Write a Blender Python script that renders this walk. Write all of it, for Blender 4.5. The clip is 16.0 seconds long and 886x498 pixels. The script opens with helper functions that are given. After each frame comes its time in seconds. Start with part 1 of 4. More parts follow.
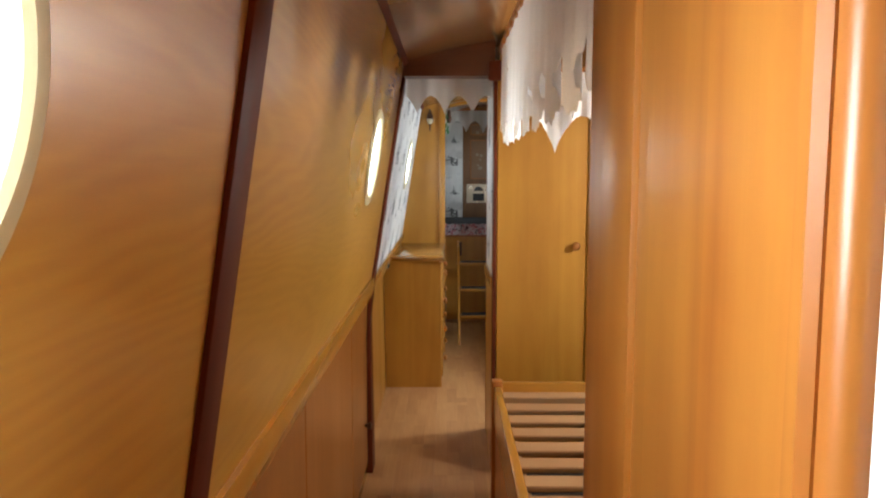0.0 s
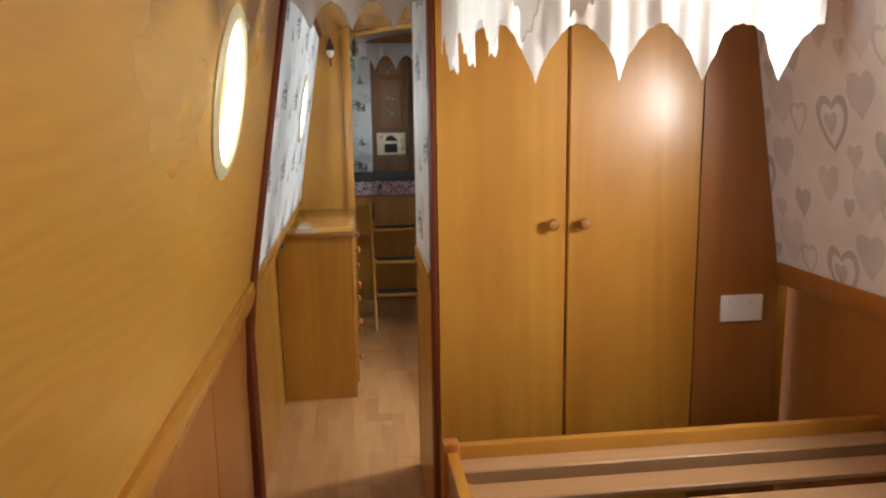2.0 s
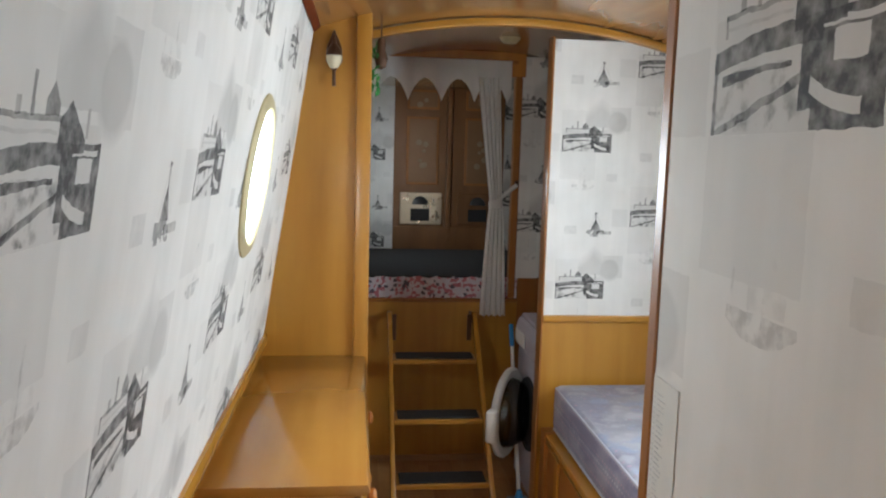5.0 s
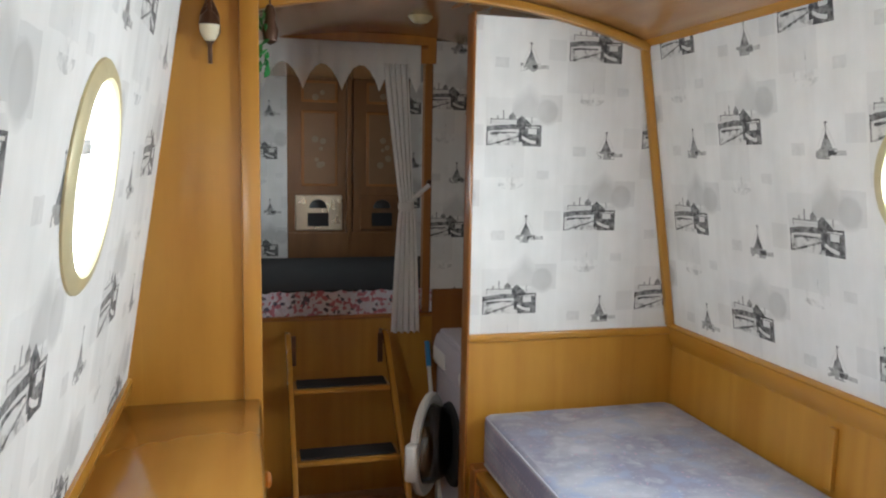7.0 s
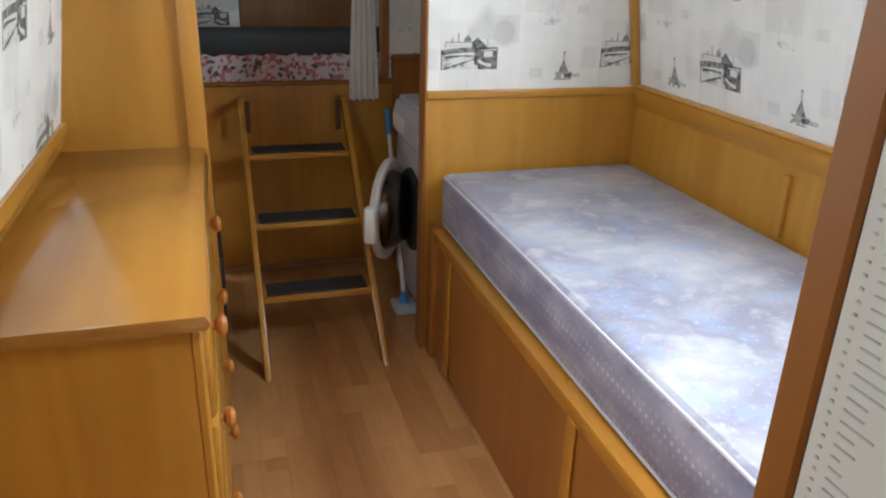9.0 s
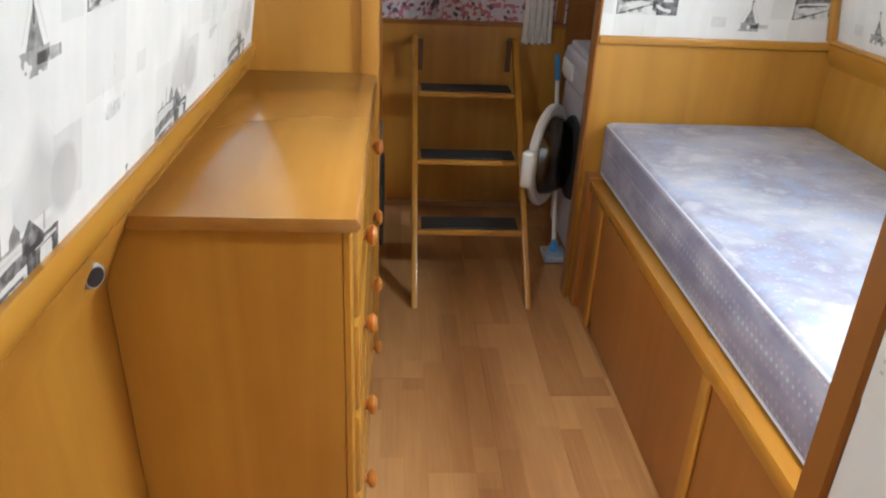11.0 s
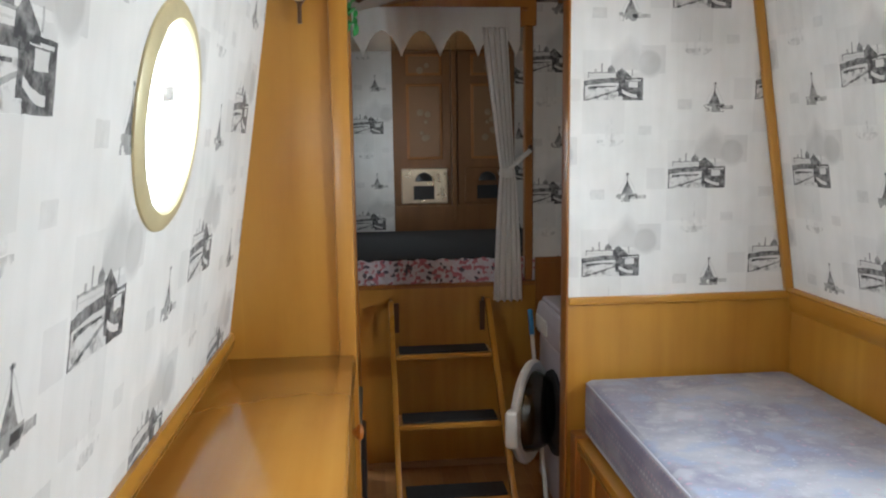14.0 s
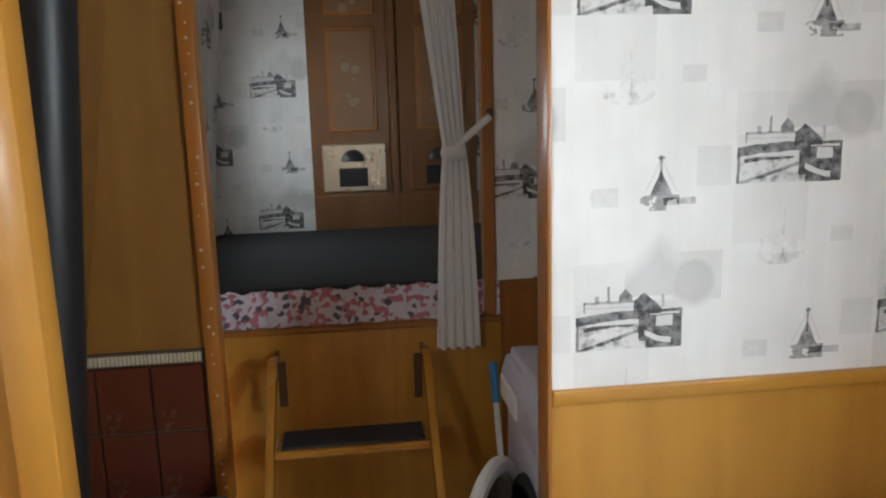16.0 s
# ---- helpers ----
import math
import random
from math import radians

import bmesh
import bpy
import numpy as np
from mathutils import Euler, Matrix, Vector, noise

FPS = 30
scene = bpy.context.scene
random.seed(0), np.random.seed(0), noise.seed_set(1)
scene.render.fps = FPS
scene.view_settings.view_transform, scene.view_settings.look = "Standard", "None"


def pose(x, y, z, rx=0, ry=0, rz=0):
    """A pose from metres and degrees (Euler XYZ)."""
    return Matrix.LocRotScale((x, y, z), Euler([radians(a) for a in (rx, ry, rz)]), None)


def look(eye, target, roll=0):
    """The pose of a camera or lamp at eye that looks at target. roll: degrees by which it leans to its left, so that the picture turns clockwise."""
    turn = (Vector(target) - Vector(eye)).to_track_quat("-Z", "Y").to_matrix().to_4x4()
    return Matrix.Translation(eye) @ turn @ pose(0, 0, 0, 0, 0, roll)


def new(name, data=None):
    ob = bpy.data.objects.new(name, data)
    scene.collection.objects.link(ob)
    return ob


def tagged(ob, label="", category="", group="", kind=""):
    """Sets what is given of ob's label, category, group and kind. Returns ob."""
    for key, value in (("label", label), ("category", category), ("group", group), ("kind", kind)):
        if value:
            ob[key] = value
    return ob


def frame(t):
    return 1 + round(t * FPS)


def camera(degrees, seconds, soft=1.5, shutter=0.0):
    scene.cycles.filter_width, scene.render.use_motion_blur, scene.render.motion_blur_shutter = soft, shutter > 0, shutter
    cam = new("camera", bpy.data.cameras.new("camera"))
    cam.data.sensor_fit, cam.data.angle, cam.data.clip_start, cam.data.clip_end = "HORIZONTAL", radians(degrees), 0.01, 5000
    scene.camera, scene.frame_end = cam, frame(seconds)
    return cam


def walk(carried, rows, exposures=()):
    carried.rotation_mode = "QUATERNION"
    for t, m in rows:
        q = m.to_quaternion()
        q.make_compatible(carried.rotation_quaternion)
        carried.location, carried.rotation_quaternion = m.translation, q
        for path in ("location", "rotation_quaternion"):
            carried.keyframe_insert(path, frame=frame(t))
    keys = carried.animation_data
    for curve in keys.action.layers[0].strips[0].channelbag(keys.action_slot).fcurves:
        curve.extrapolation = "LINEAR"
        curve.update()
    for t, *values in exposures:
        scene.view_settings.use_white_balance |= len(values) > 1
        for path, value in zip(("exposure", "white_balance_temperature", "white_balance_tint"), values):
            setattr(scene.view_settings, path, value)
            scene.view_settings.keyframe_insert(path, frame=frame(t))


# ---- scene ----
cam = camera(61.5, 16.0, 2.1)
METRES, EYE, TILT, LEAN, TURN = 5.9, 1.534, 0.0, 0.0, 0.3
ROWS = [
    (0.0, 0.0, 0.0, 0.0, 0.0, -5.96, -0.04),
    (0.5, -0.0045, 0.0405, -0.0005, -0.03, -7.07, -0.02),
    (1.0, -0.0068, 0.0913, 0.0015, -0.19, -8.52, -0.6),
    (1.5, -0.0018, 0.1455, 0.0022, -2.74, -8.57, 0.95),
    (2.0, -0.0042, 0.206, -0.0008, -7.34, -10.03, 0.8),
    (2.5, 0.0014, 0.2726, -0.0022, -9.23, -11.12, 1.03),
    (3.0, 0.0014, 0.3394, -0.0047, -6.68, -11.28, 0.68),
    (3.5, -0.0003, 0.4121, 0.0002, -4.43, -11.36, 0.11),
    (4.0, 0.0068, 0.4895, 0.004, -3.34, -10.44, -0.43),
    (4.5, 0.0001, 0.5621, 0.0051, -3.1, -9.21, -1.66),
    (5.0, -0.0061, 0.6173, 0.0185, -6.72, -7.17, -1.61),
    (7.5, -0.0029, 0.6945, 0.0124, -15.75, -7.2, -0.74),
    (8.0, 0.0021, 0.6946, 0.0039, -16.8, -11.95, -0.73),
    (8.5, 0.0035, 0.6956, -0.0041, -17.43, -17.13, -1.01),
    (9.0, 0.0065, 0.6979, -0.0125, -16.91, -22.09, -1.62),
    (9.5, 0.0087, 0.6969, -0.0173, -14.39, -24.9, -2.31),
    (10.0, 0.0085, 0.6944, -0.0222, -4.47, -26.47, -3.23),
    (12.5, 0.0115, 0.6847, -0.002, -3.17, -17.02, -1.9),
    (13.0, 0.0106, 0.6844, 0.0041, -5.98, -11.35, 0.36),
    (13.5, 0.0111, 0.6876, 0.003, -6.49, -8.83, 1.13),
    (14.0, 0.0098, 0.6956, 0.0007, -5.91, -8.09, 0.8),
    (14.5, 0.0122, 0.7414, -0.003, -6.34, -7.87, 0.47),
    (15.0, 0.0185, 0.7949, -0.0008, -6.38, -8.21, 0.96),
    (15.5, 0.036, 0.8517, -0.0002, -7.55, -9.6, 1.51),
    (16.0, 0.0655, 0.8982, -0.0029, -7.43, -10.44, 1.57),
]
walk(cam, [(t, pose(0, 0, EYE, TILT, LEAN, TURN) @ pose(METRES * x, METRES * y, METRES * z, 90 + pitch, roll, yaw)) for t, x, y, z, yaw, pitch, roll in ROWS],
     [(0.0, -0.03), (1.0, 0.1), (2.0, 0.0), (3.0, -0.15), (4.0, 0.2), (5.0, 0.05), (8.5, 0.08), (9.5, 0.35), (12.5, 0.5), (13.0, 0.14), (13.5, 0.05), (14.5, 0.08), (15.5, 0.35), (16.0, 0.25)])

# ---- world and lights ----
world = bpy.data.worlds.new("sky")
scene.world = world
world.use_nodes = True
wn = world.node_tree
sky = wn.nodes.new("ShaderNodeTexSky")
sky.sky_type, sky.sun_disc = "NISHITA", False
sky.sun_elevation, sky.sun_rotation = radians(40), radians(120)
wn.links.new(sky.outputs[0], wn.nodes["Background"].inputs[0])
wn.nodes["Background"].inputs[1].default_value = 0.12
sun = new("sun", bpy.data.lights.new("sun", "SUN"))
sun.data.energy, sun.data.angle, sun.data.color = 1.0, radians(10), (1.0, 0.95, 0.88)
sun.matrix_world = look((-6, -3, 8), (0, 3, 1))


def area(name, where, towards, size, watts, colour, size_y=None):
    lamp = new(name, bpy.data.lights.new(name, "AREA"))
    lamp.data.shape = "DISK" if size_y is None else "RECTANGLE"
    lamp.data.size = size
    if size_y:
        lamp.data.size_y = size_y
    lamp.data.energy, lamp.data.color = watts, colour
    lamp.matrix_world = look(where, towards)
    return lamp


WARM, DAY = (1.0, 0.72, 0.43), (0.78, 0.92, 1.0)
PORTS_L, PORTS_R = (0.34, 2.86, 5.35), (2.80, 5.40)
ADDED_PORT = 8.22  # unseen porthole, added to light the end cabin
PORT_Z = 1.585


def x_left(z):
    return -0.375 + 0.16 * (z - 1.0)


def x_right(z, base=1.52):
    return base - 0.16 * (z - 1.0)


def z_ceiling(x):
    return 2.05 + 0.13 * (1 - ((x - 0.57) / 0.78) ** 2)


def x_hearts(z):
    return x_right(z, 1.465)


for y, watts in zip(PORTS_L, (8.5, 4, 13)):
    area("porthole_daylight", (x_left(PORT_Z) - 0.036, y, PORT_Z), (2, y, PORT_Z - 0.38), 0.324, watts, DAY)
# daylight through the added, unseen end-cabin porthole
area("porthole_daylight", (-0.275, ADDED_PORT, PORT_Z), (2, ADDED_PORT + 0.3, PORT_Z - 0.3), 0.29, 2.8, DAY)
area("porthole_daylight", (x_hearts(PORT_Z) + 0.036, PORTS_R[0], PORT_Z), (-1, 2.9, PORT_Z - 0.3), 0.324, 30, (1.0, 0.96, 0.9))
area("porthole_daylight", (x_right(PORT_Z) + 0.036, PORTS_R[1], PORT_Z), (-1, PORTS_R[1], PORT_Z - 0.6), 0.324, 27, DAY)
# unseen ceiling downlights, added to brighten the passage and the bunk
ADDED_DOWN = [(-0.03, -0.75, 6, WARM), (-0.02, 1.45, 1.5, WARM), (0.66, 4.48, 9, (0.95, 0.97, 1.0))]
for x, y, watts, colour in ADDED_DOWN:
    area("fill_downlight", (x, y, z_ceiling(x) - 0.035), (x, y, 0), 0.09, watts, colour).data.spread = radians(95)
# unseen fill light, added to keep the bathroom bright
area("bathroom_fill", (0.85, 0.1, 1.98), (0.85, 0.1, 0), 0.5, 26, (1.0, 0.98, 0.95))


# ---- materials ----
class Ex:
    """A value in a shader tree, with arithmetic that adds Math nodes."""

    def __init__(self, tree, out):
        self.tree, self.out = tree, out

    def op(self, kind, *others):
        node = self.tree.nodes.new("ShaderNodeMath")
        node.operation = kind
        for i, v in enumerate((self, *others)):
            if isinstance(v, Ex):
                self.tree.links.new(v.out, node.inputs[i])
            else:
                node.inputs[i].default_value = v
        return Ex(self.tree, node.outputs[0])

    def __add__(self, o): return self.op("ADD", o)
    def __sub__(self, o): return self.op("SUBTRACT", o)
    def __mul__(self, o): return self.op("MULTIPLY", o)
    def __truediv__(self, o): return self.op("DIVIDE", o)
    def mod(self, o): return self.op("FLOORED_MODULO", o)
    def floor(self): return self.op("FLOOR")
    def lt(self, o): return self.op("LESS_THAN", o)
    def gt(self, o): return self.op("GREATER_THAN", o)
    def abs(self): return self.op("ABSOLUTE")
    def max(self, o): return self.op("MAXIMUM", o)
    def min(self, o): return self.op("MINIMUM", o)

    def soft(self, edge, width):
        """1 below the edge, falling to 0 over the width."""
        return ((self * -1.0 + (edge + width)) / width).clamp()

    def clamp(self):
        return self.max(0.0).min(1.0)


def inside(u, v, u0, u1, v0, v1):
    return u.gt(u0) * u.lt(u1) * v.gt(v0) * v.lt(v1)


def material(name, colour=(0.8, 0.8, 0.8), rough=0.5, metal=0.0, coat=0.0):
    m = bpy.data.materials.new(name)
    m.use_nodes = True
    b = m.node_tree.nodes["Principled BSDF"]
    b.inputs["Base Color"].default_value = (*colour, 1)
    b.inputs["Roughness"].default_value = rough
    b.inputs["Metallic"].default_value = metal
    b.inputs["Coat Weight"].default_value = coat
    b.inputs["Coat Roughness"].default_value = 0.18
    return m, m.node_tree, b


def noise_out(tree, scale, stretch=(1, 1, 1), detail=4, coord="Object", rough=0.55):
    tc = tree.nodes.new("ShaderNodeTexCoord")
    mp = tree.nodes.new("ShaderNodeMapping")
    mp.inputs["Scale"].default_value = stretch
    nz = tree.nodes.new("ShaderNodeTexNoise")
    nz.inputs["Scale"].default_value, nz.inputs["Detail"].default_value, nz.inputs["Roughness"].default_value = scale, detail, rough
    tree.links.new(tc.outputs[coord], mp.inputs[0])
    tree.links.new(mp.outputs[0], nz.inputs["Vector"])
    return Ex(tree, nz.outputs[0])


def mix_colour(tree, fac, a, b, kind="MIX"):
    n = tree.nodes.new("ShaderNodeMix")
    n.data_type, n.blend_type = "RGBA", kind
    if isinstance(fac, Ex):
        tree.links.new(fac.out, n.inputs[0])
    else:
        n.inputs[0].default_value = fac
    for i, c in ((6, a), (7, b)):
        if isinstance(c, tuple):
            n.inputs[i].default_value = (*c, 1)
        else:
            tree.links.new(c, n.inputs[i])
    return n.outputs[2]


def bump(tree, bsdf, height, strength=0.1, distance=0.002):
    n = tree.nodes.new("ShaderNodeBump")
    n.inputs["Strength"].default_value, n.inputs["Distance"].default_value = strength, distance
    tree.links.new(height.out, n.inputs["Height"])
    tree.links.new(n.outputs[0], bsdf.inputs["Normal"])


def wood(name, light, dark, axis="z", rough=0.32, coat=0.25, vary=0.18, strip=0.0, figure=0.25):
    """Varnished timber with its grain along one axis; strip: width of the glued-up boards."""
    m, t, b = material(name, light, rough, 0, coat)
    s = {"x": (0.35, 9, 9), "y": (9, 0.35, 9), "z": (9, 9, 0.35)}[axis]
    fine = noise_out(t, 9, s, 6)
    broad = noise_out(t, 1.6, tuple(min(1.6, q * 0.5) for q in s), 3)
    blotch = noise_out(t, 5.5, tuple(0.5 + 0.09 * q for q in s), 4)
    swirl = noise_out(t, 1.1, tuple(q * 0.33 for q in s), 2)
    rings = ((swirl * 9.0).mod(1.0) - 0.5).abs() * 2.0
    f = ((fine - 0.5) * 0.24 + (broad - 0.5) * 1.5 + (blotch - 0.5) * 0.9 + (rings - 0.5) * figure + 0.45).clamp()
    col = mix_colour(t, f, light, dark)
    if strip:
        tc = t.nodes.new("ShaderNodeTexCoord")
        sp = t.nodes.new("ShaderNodeSeparateXYZ")
        t.links.new(tc.outputs["Object"], sp.inputs[0])
        k = (Ex(t, sp.outputs[0]) + Ex(t, sp.outputs[1]) if axis == "z" else Ex(t, sp.outputs[2]))
        wn_ = t.nodes.new("ShaderNodeTexWhiteNoise")
        wn_.noise_dimensions = "1D"
        t.links.new((k / strip).floor().out, wn_.inputs["W"])
        col = mix_colour(t, Ex(t, wn_.outputs[0]) * vary * 1.6, col, tuple(q * 0.55 for q in dark))
    oi = t.nodes.new("ShaderNodeObjectInfo")
    col = mix_colour(t, Ex(t, oi.outputs["Random"]) * vary, col, dark)
    t.links.new(col, b.inputs["Base Color"])
    t.links.new((broad * 0.14 + (rough - 0.07)).out, b.inputs["Roughness"])
    bump(t, b, fine, 0.03, 0.001)
    return m


HONEY_L, HONEY_D = (0.53, 0.266, 0.041), (0.35, 0.140, 0.016)
M_HONEY = wood("honey_ash_veneer", HONEY_L, HONEY_D, "z", 0.36, 0.14, 0.07, 0.31)
M_HONEY_Y = wood("honey_ash_lengthwise", HONEY_L, HONEY_D, "y", 0.26, 0.35, 0.12)
M_HONEY_X = wood("honey_ash_crosswise", HONEY_L, HONEY_D, "x", 0.30, 0.3, 0.12)
# chest top: honey ash toned darker for the dark ceiling mirrored in it
M_TOP = wood("chest_top_darkened", (0.40, 0.195, 0.042), (0.30, 0.125, 0.024), "y", 0.14, 0.6, 0.06)


def cathedral():
    """Golden veneer with arched crown-cut figure running along the boat."""
    m, t, b = material("wall_panel_veneer", (0.54, 0.31, 0.075), 0.28, 0, 0.3)
    tc = t.nodes.new("ShaderNodeTexCoord")
    sp = t.nodes.new("ShaderNodeSeparateXYZ")
    t.links.new(tc.outputs["Object"], sp.inputs[0])
    along, up = Ex(t, sp.outputs[1]), Ex(t, sp.outputs[2])
    warp = noise_out(t, 2.2, (1, 0.5, 2.5), 3)
    fine = noise_out(t, 10, (8, 0.4, 8), 6)
    broad = noise_out(t, 1.5, (1, 0.6, 1.5), 3)
    lane = (up - 0.94).mod(0.46) - 0.2
    ring = ((lane * lane * 26.0 + along * 0.6 + warp * 1.1) * 34.0).op("SINE")
    f = ((fine - 0.5) * 0.5 + (broad - 0.5) * 1.3 + ring * 0.09 * (broad * 2.0) + 0.42).clamp()
    t.links.new(mix_colour(t, f, (0.60, 0.345, 0.062), (0.42, 0.20, 0.030)), b.inputs["Base Color"])
    t.links.new((broad * 0.14 + 0.22).out, b.inputs["Roughness"])
    bump(t, b, fine, 0.03, 0.001)
    return m


M_PANEL = cathedral()
M_MAHOG = wood("dark_mahogany_trim", (0.17, 0.034, 0.010), (0.09, 0.017, 0.006), "z", 0.55, 0.0, 0.15)
M_MAHOG.node_tree.nodes["Principled BSDF"].inputs["Specular IOR Level"].default_value = 0.15
M_MAHOG_X = wood("dark_mahogany_crosswise", (0.20, 0.06, 0.02), (0.10, 0.03, 0.012), "x", 0.3, 0.3, 0.15)
M_CHERRY = wood("cherry_panel", (0.60, 0.25, 0.042), (0.33, 0.092, 0.014), "z", 0.38, 0.15, 0.12, 0.16, 0.4)
M_TEAK = wood("bunk_front_teak", (0.37, 0.145, 0.030), (0.25, 0.085, 0.017), "z", 0.36, 0.2, 0.12)
M_CEIL = wood("ceiling_board_varnish", (0.46, 0.24, 0.085), (0.30, 0.13, 0.04), "y", 0.2, 0.5, 0.1)
M_SLAT = wood("bed_slat_beech", (0.44, 0.26, 0.125), (0.33, 0.175, 0.075), "x", 0.45, 0.05, 0.2)


def laminate():
    """Three-strip laminate: short strips of differing tone within each board."""
    m, t, b = material("floor_laminate", (0.5, 0.27, 0.1), 0.36, 0, 0.12)
    tc = t.nodes.new("ShaderNodeTexCoord")
    sp = t.nodes.new("ShaderNodeSeparateXYZ")
    t.links.new(tc.outputs["Object"], sp.inputs[0])
    oi = t.nodes.new("ShaderNodeObjectInfo")
    strip = (Ex(t, sp.outputs[0]) / 0.066).floor()
    row = ((Ex(t, sp.outputs[1]) + strip * 0.21) / 0.52).floor()
    pick = t.nodes.new("ShaderNodeTexWhiteNoise")
    pick.noise_dimensions = "1D"
    t.links.new((strip * 3.7 + row * 17.3 + Ex(t, oi.outputs["Random"]) * 91.0).out, pick.inputs["W"])
    grain = noise_out(t, 14, (7, 0.3, 7), 5)
    cloud = noise_out(t, 3, (3, 0.7, 1), 3)
    f = (Ex(t, pick.outputs[0]) * 0.5 + (grain - 0.5) * 0.5 + (cloud - 0.5) * 0.7 + 0.18).clamp()
    t.links.new(mix_colour(t, f, (0.52, 0.285, 0.115), (0.27, 0.108, 0.034)), b.inputs["Base Color"])
    t.links.new((grain * 0.12 + 0.30).out, b.inputs["Roughness"])
    bump(t, b, grain, 0.03, 0.001)
    return m


M_FLOOR = laminate()
# near-black for the subfloor, the bed deck and the shade under the slats
M_UNDER = material("dark_base_and_shade", (0.03, 0.02, 0.015), 0.9)[0]
M_PALEWOOD = wood("pale_niche_board", (0.38, 0.195, 0.042), (0.25, 0.105, 0.018), "z", 0.45, 0.1, 0.1)


def plain(name, colour, rough=0.5, metal=0.0, coat=0.0, grain=14.0, depth=0.15, relief=0.1):
    m, t, b = material(name, colour, rough, metal, coat)
    n = noise_out(t, grain, (1, 1, 1), 5)
    n2 = noise_out(t, grain * 0.15, (1, 1, 1), 2)
    f = ((n - 0.5) * 1.2 + (n2 - 0.5) * 1.2 + 0.5).clamp()
    t.links.new(mix_colour(t, f * depth * 2.0, colour, tuple(c * 0.45 for c in colour)), b.inputs["Base Color"])
    t.links.new((n * 0.15 + (rough - 0.07)).out, b.inputs["Roughness"])
    bump(t, b, n, relief, 0.001)
    return m


M_BRASS = plain("porthole_brass", (0.62, 0.55, 0.33), 0.42, 0.15, 0, 30)
M_CREAM = plain("porthole_liner", (0.72, 0.66, 0.48), 0.5)
M_WHITE = plain("white_plastic", (0.78, 0.78, 0.76), 0.4, 0, 0, 10, 0.04)
M_PAINT = plain("white_paint", (0.80, 0.80, 0.79), 0.5, 0, 0, 8, 0.05)
M_BLACK = plain("black_iron", (0.018, 0.018, 0.02), 0.42, 0.0, 0, 40)
M_ASH = plain("dusty_iron_top", (0.20, 0.195, 0.18), 0.8, 0, 0, 30, 0.4)
M_RUBBER = plain("ribbed_rubber", (0.022, 0.022, 0.024), 0.8, 0, 0, 120, 0.2, 0.4)
M_DARKCLOTH = plain("charcoal_blanket", (0.016, 0.017, 0.020), 0.95, 0, 0, 160, 0.2, 0.4)
M_BRONZE = plain("dark_bronze", (0.10, 0.05, 0.03), 0.35, 0.6)
M_STEEL = plain("brushed_brass_plate", (0.66, 0.58, 0.44), 0.28, 0.8)
M_GREEN = plain("green_leaf_plastic", (0.02, 0.26, 0.06), 0.45)
M_BLUE = plain("blue_plastic", (0.05, 0.28, 0.62), 0.4)
M_PALEBLUE = plain("pale_blue_plastic", (0.42, 0.50, 0.60), 0.5)
M_TILE = plain("oxblood_tile", (0.17, 0.045, 0.025), 0.25, 0, 0.3, 9, 0.3)
M_GROUT = plain("grey_grout", (0.12, 0.09, 0.075), 0.9)
M_PAPER = plain("printed_paper", (0.74, 0.74, 0.71), 0.8, 0, 0, 30, 0.05)
M_INK = plain("grey_ink", (0.60, 0.60, 0.60), 0.8)
# white enamel with the dim corner's shade in its colour, hence lilac-grey
M_SHADED_WHITE = plain("white_enamel_in_shade", (0.50, 0.48, 0.55), 0.4, 0, 0, 12, 0.05)
M_SMOKE, smt, smb = material("smoked_glass", (0.10, 0.10, 0.10), 0.05)
sclear, sgloss, sboth = smt.nodes.new("ShaderNodeBsdfTransparent"), smt.nodes.new("ShaderNodeBsdfGlossy"), smt.nodes.new("ShaderNodeMixShader")
sclear.inputs[0].default_value = (0.58, 0.57, 0.55, 1)
sgloss.inputs["Roughness"].default_value, sboth.inputs[0].default_value = 0.05, 0.08
smt.links.new(sclear.outputs[0], sboth.inputs[1])
smt.links.new(sgloss.outputs[0], sboth.inputs[2])
smt.links.new(sboth.outputs[0], smt.nodes["Material Output"].inputs[0])
M_GLASS, gt, gb = material("porthole_glass", (1, 1, 1), 0.02)
clear, gloss, both = gt.nodes.new("ShaderNodeBsdfTransparent"), gt.nodes.new("ShaderNodeBsdfGlossy"), gt.nodes.new("ShaderNodeMixShader")
gloss.inputs["Roughness"].default_value, both.inputs[0].default_value = 0.02, 0.03
gt.links.new(clear.outputs[0], both.inputs[1])
gt.links.new(gloss.outputs[0], both.inputs[2])
gt.links.new(both.outputs[0], gt.nodes["Material Output"].inputs[0])
SKYCARD, st, sb = material("bright_overcast", (1, 1, 1), 1)
sb.inputs["Emission Color"].default_value, sb.inputs["Emission Strength"].default_value = (0.95, 0.98, 1, 1), 2.2


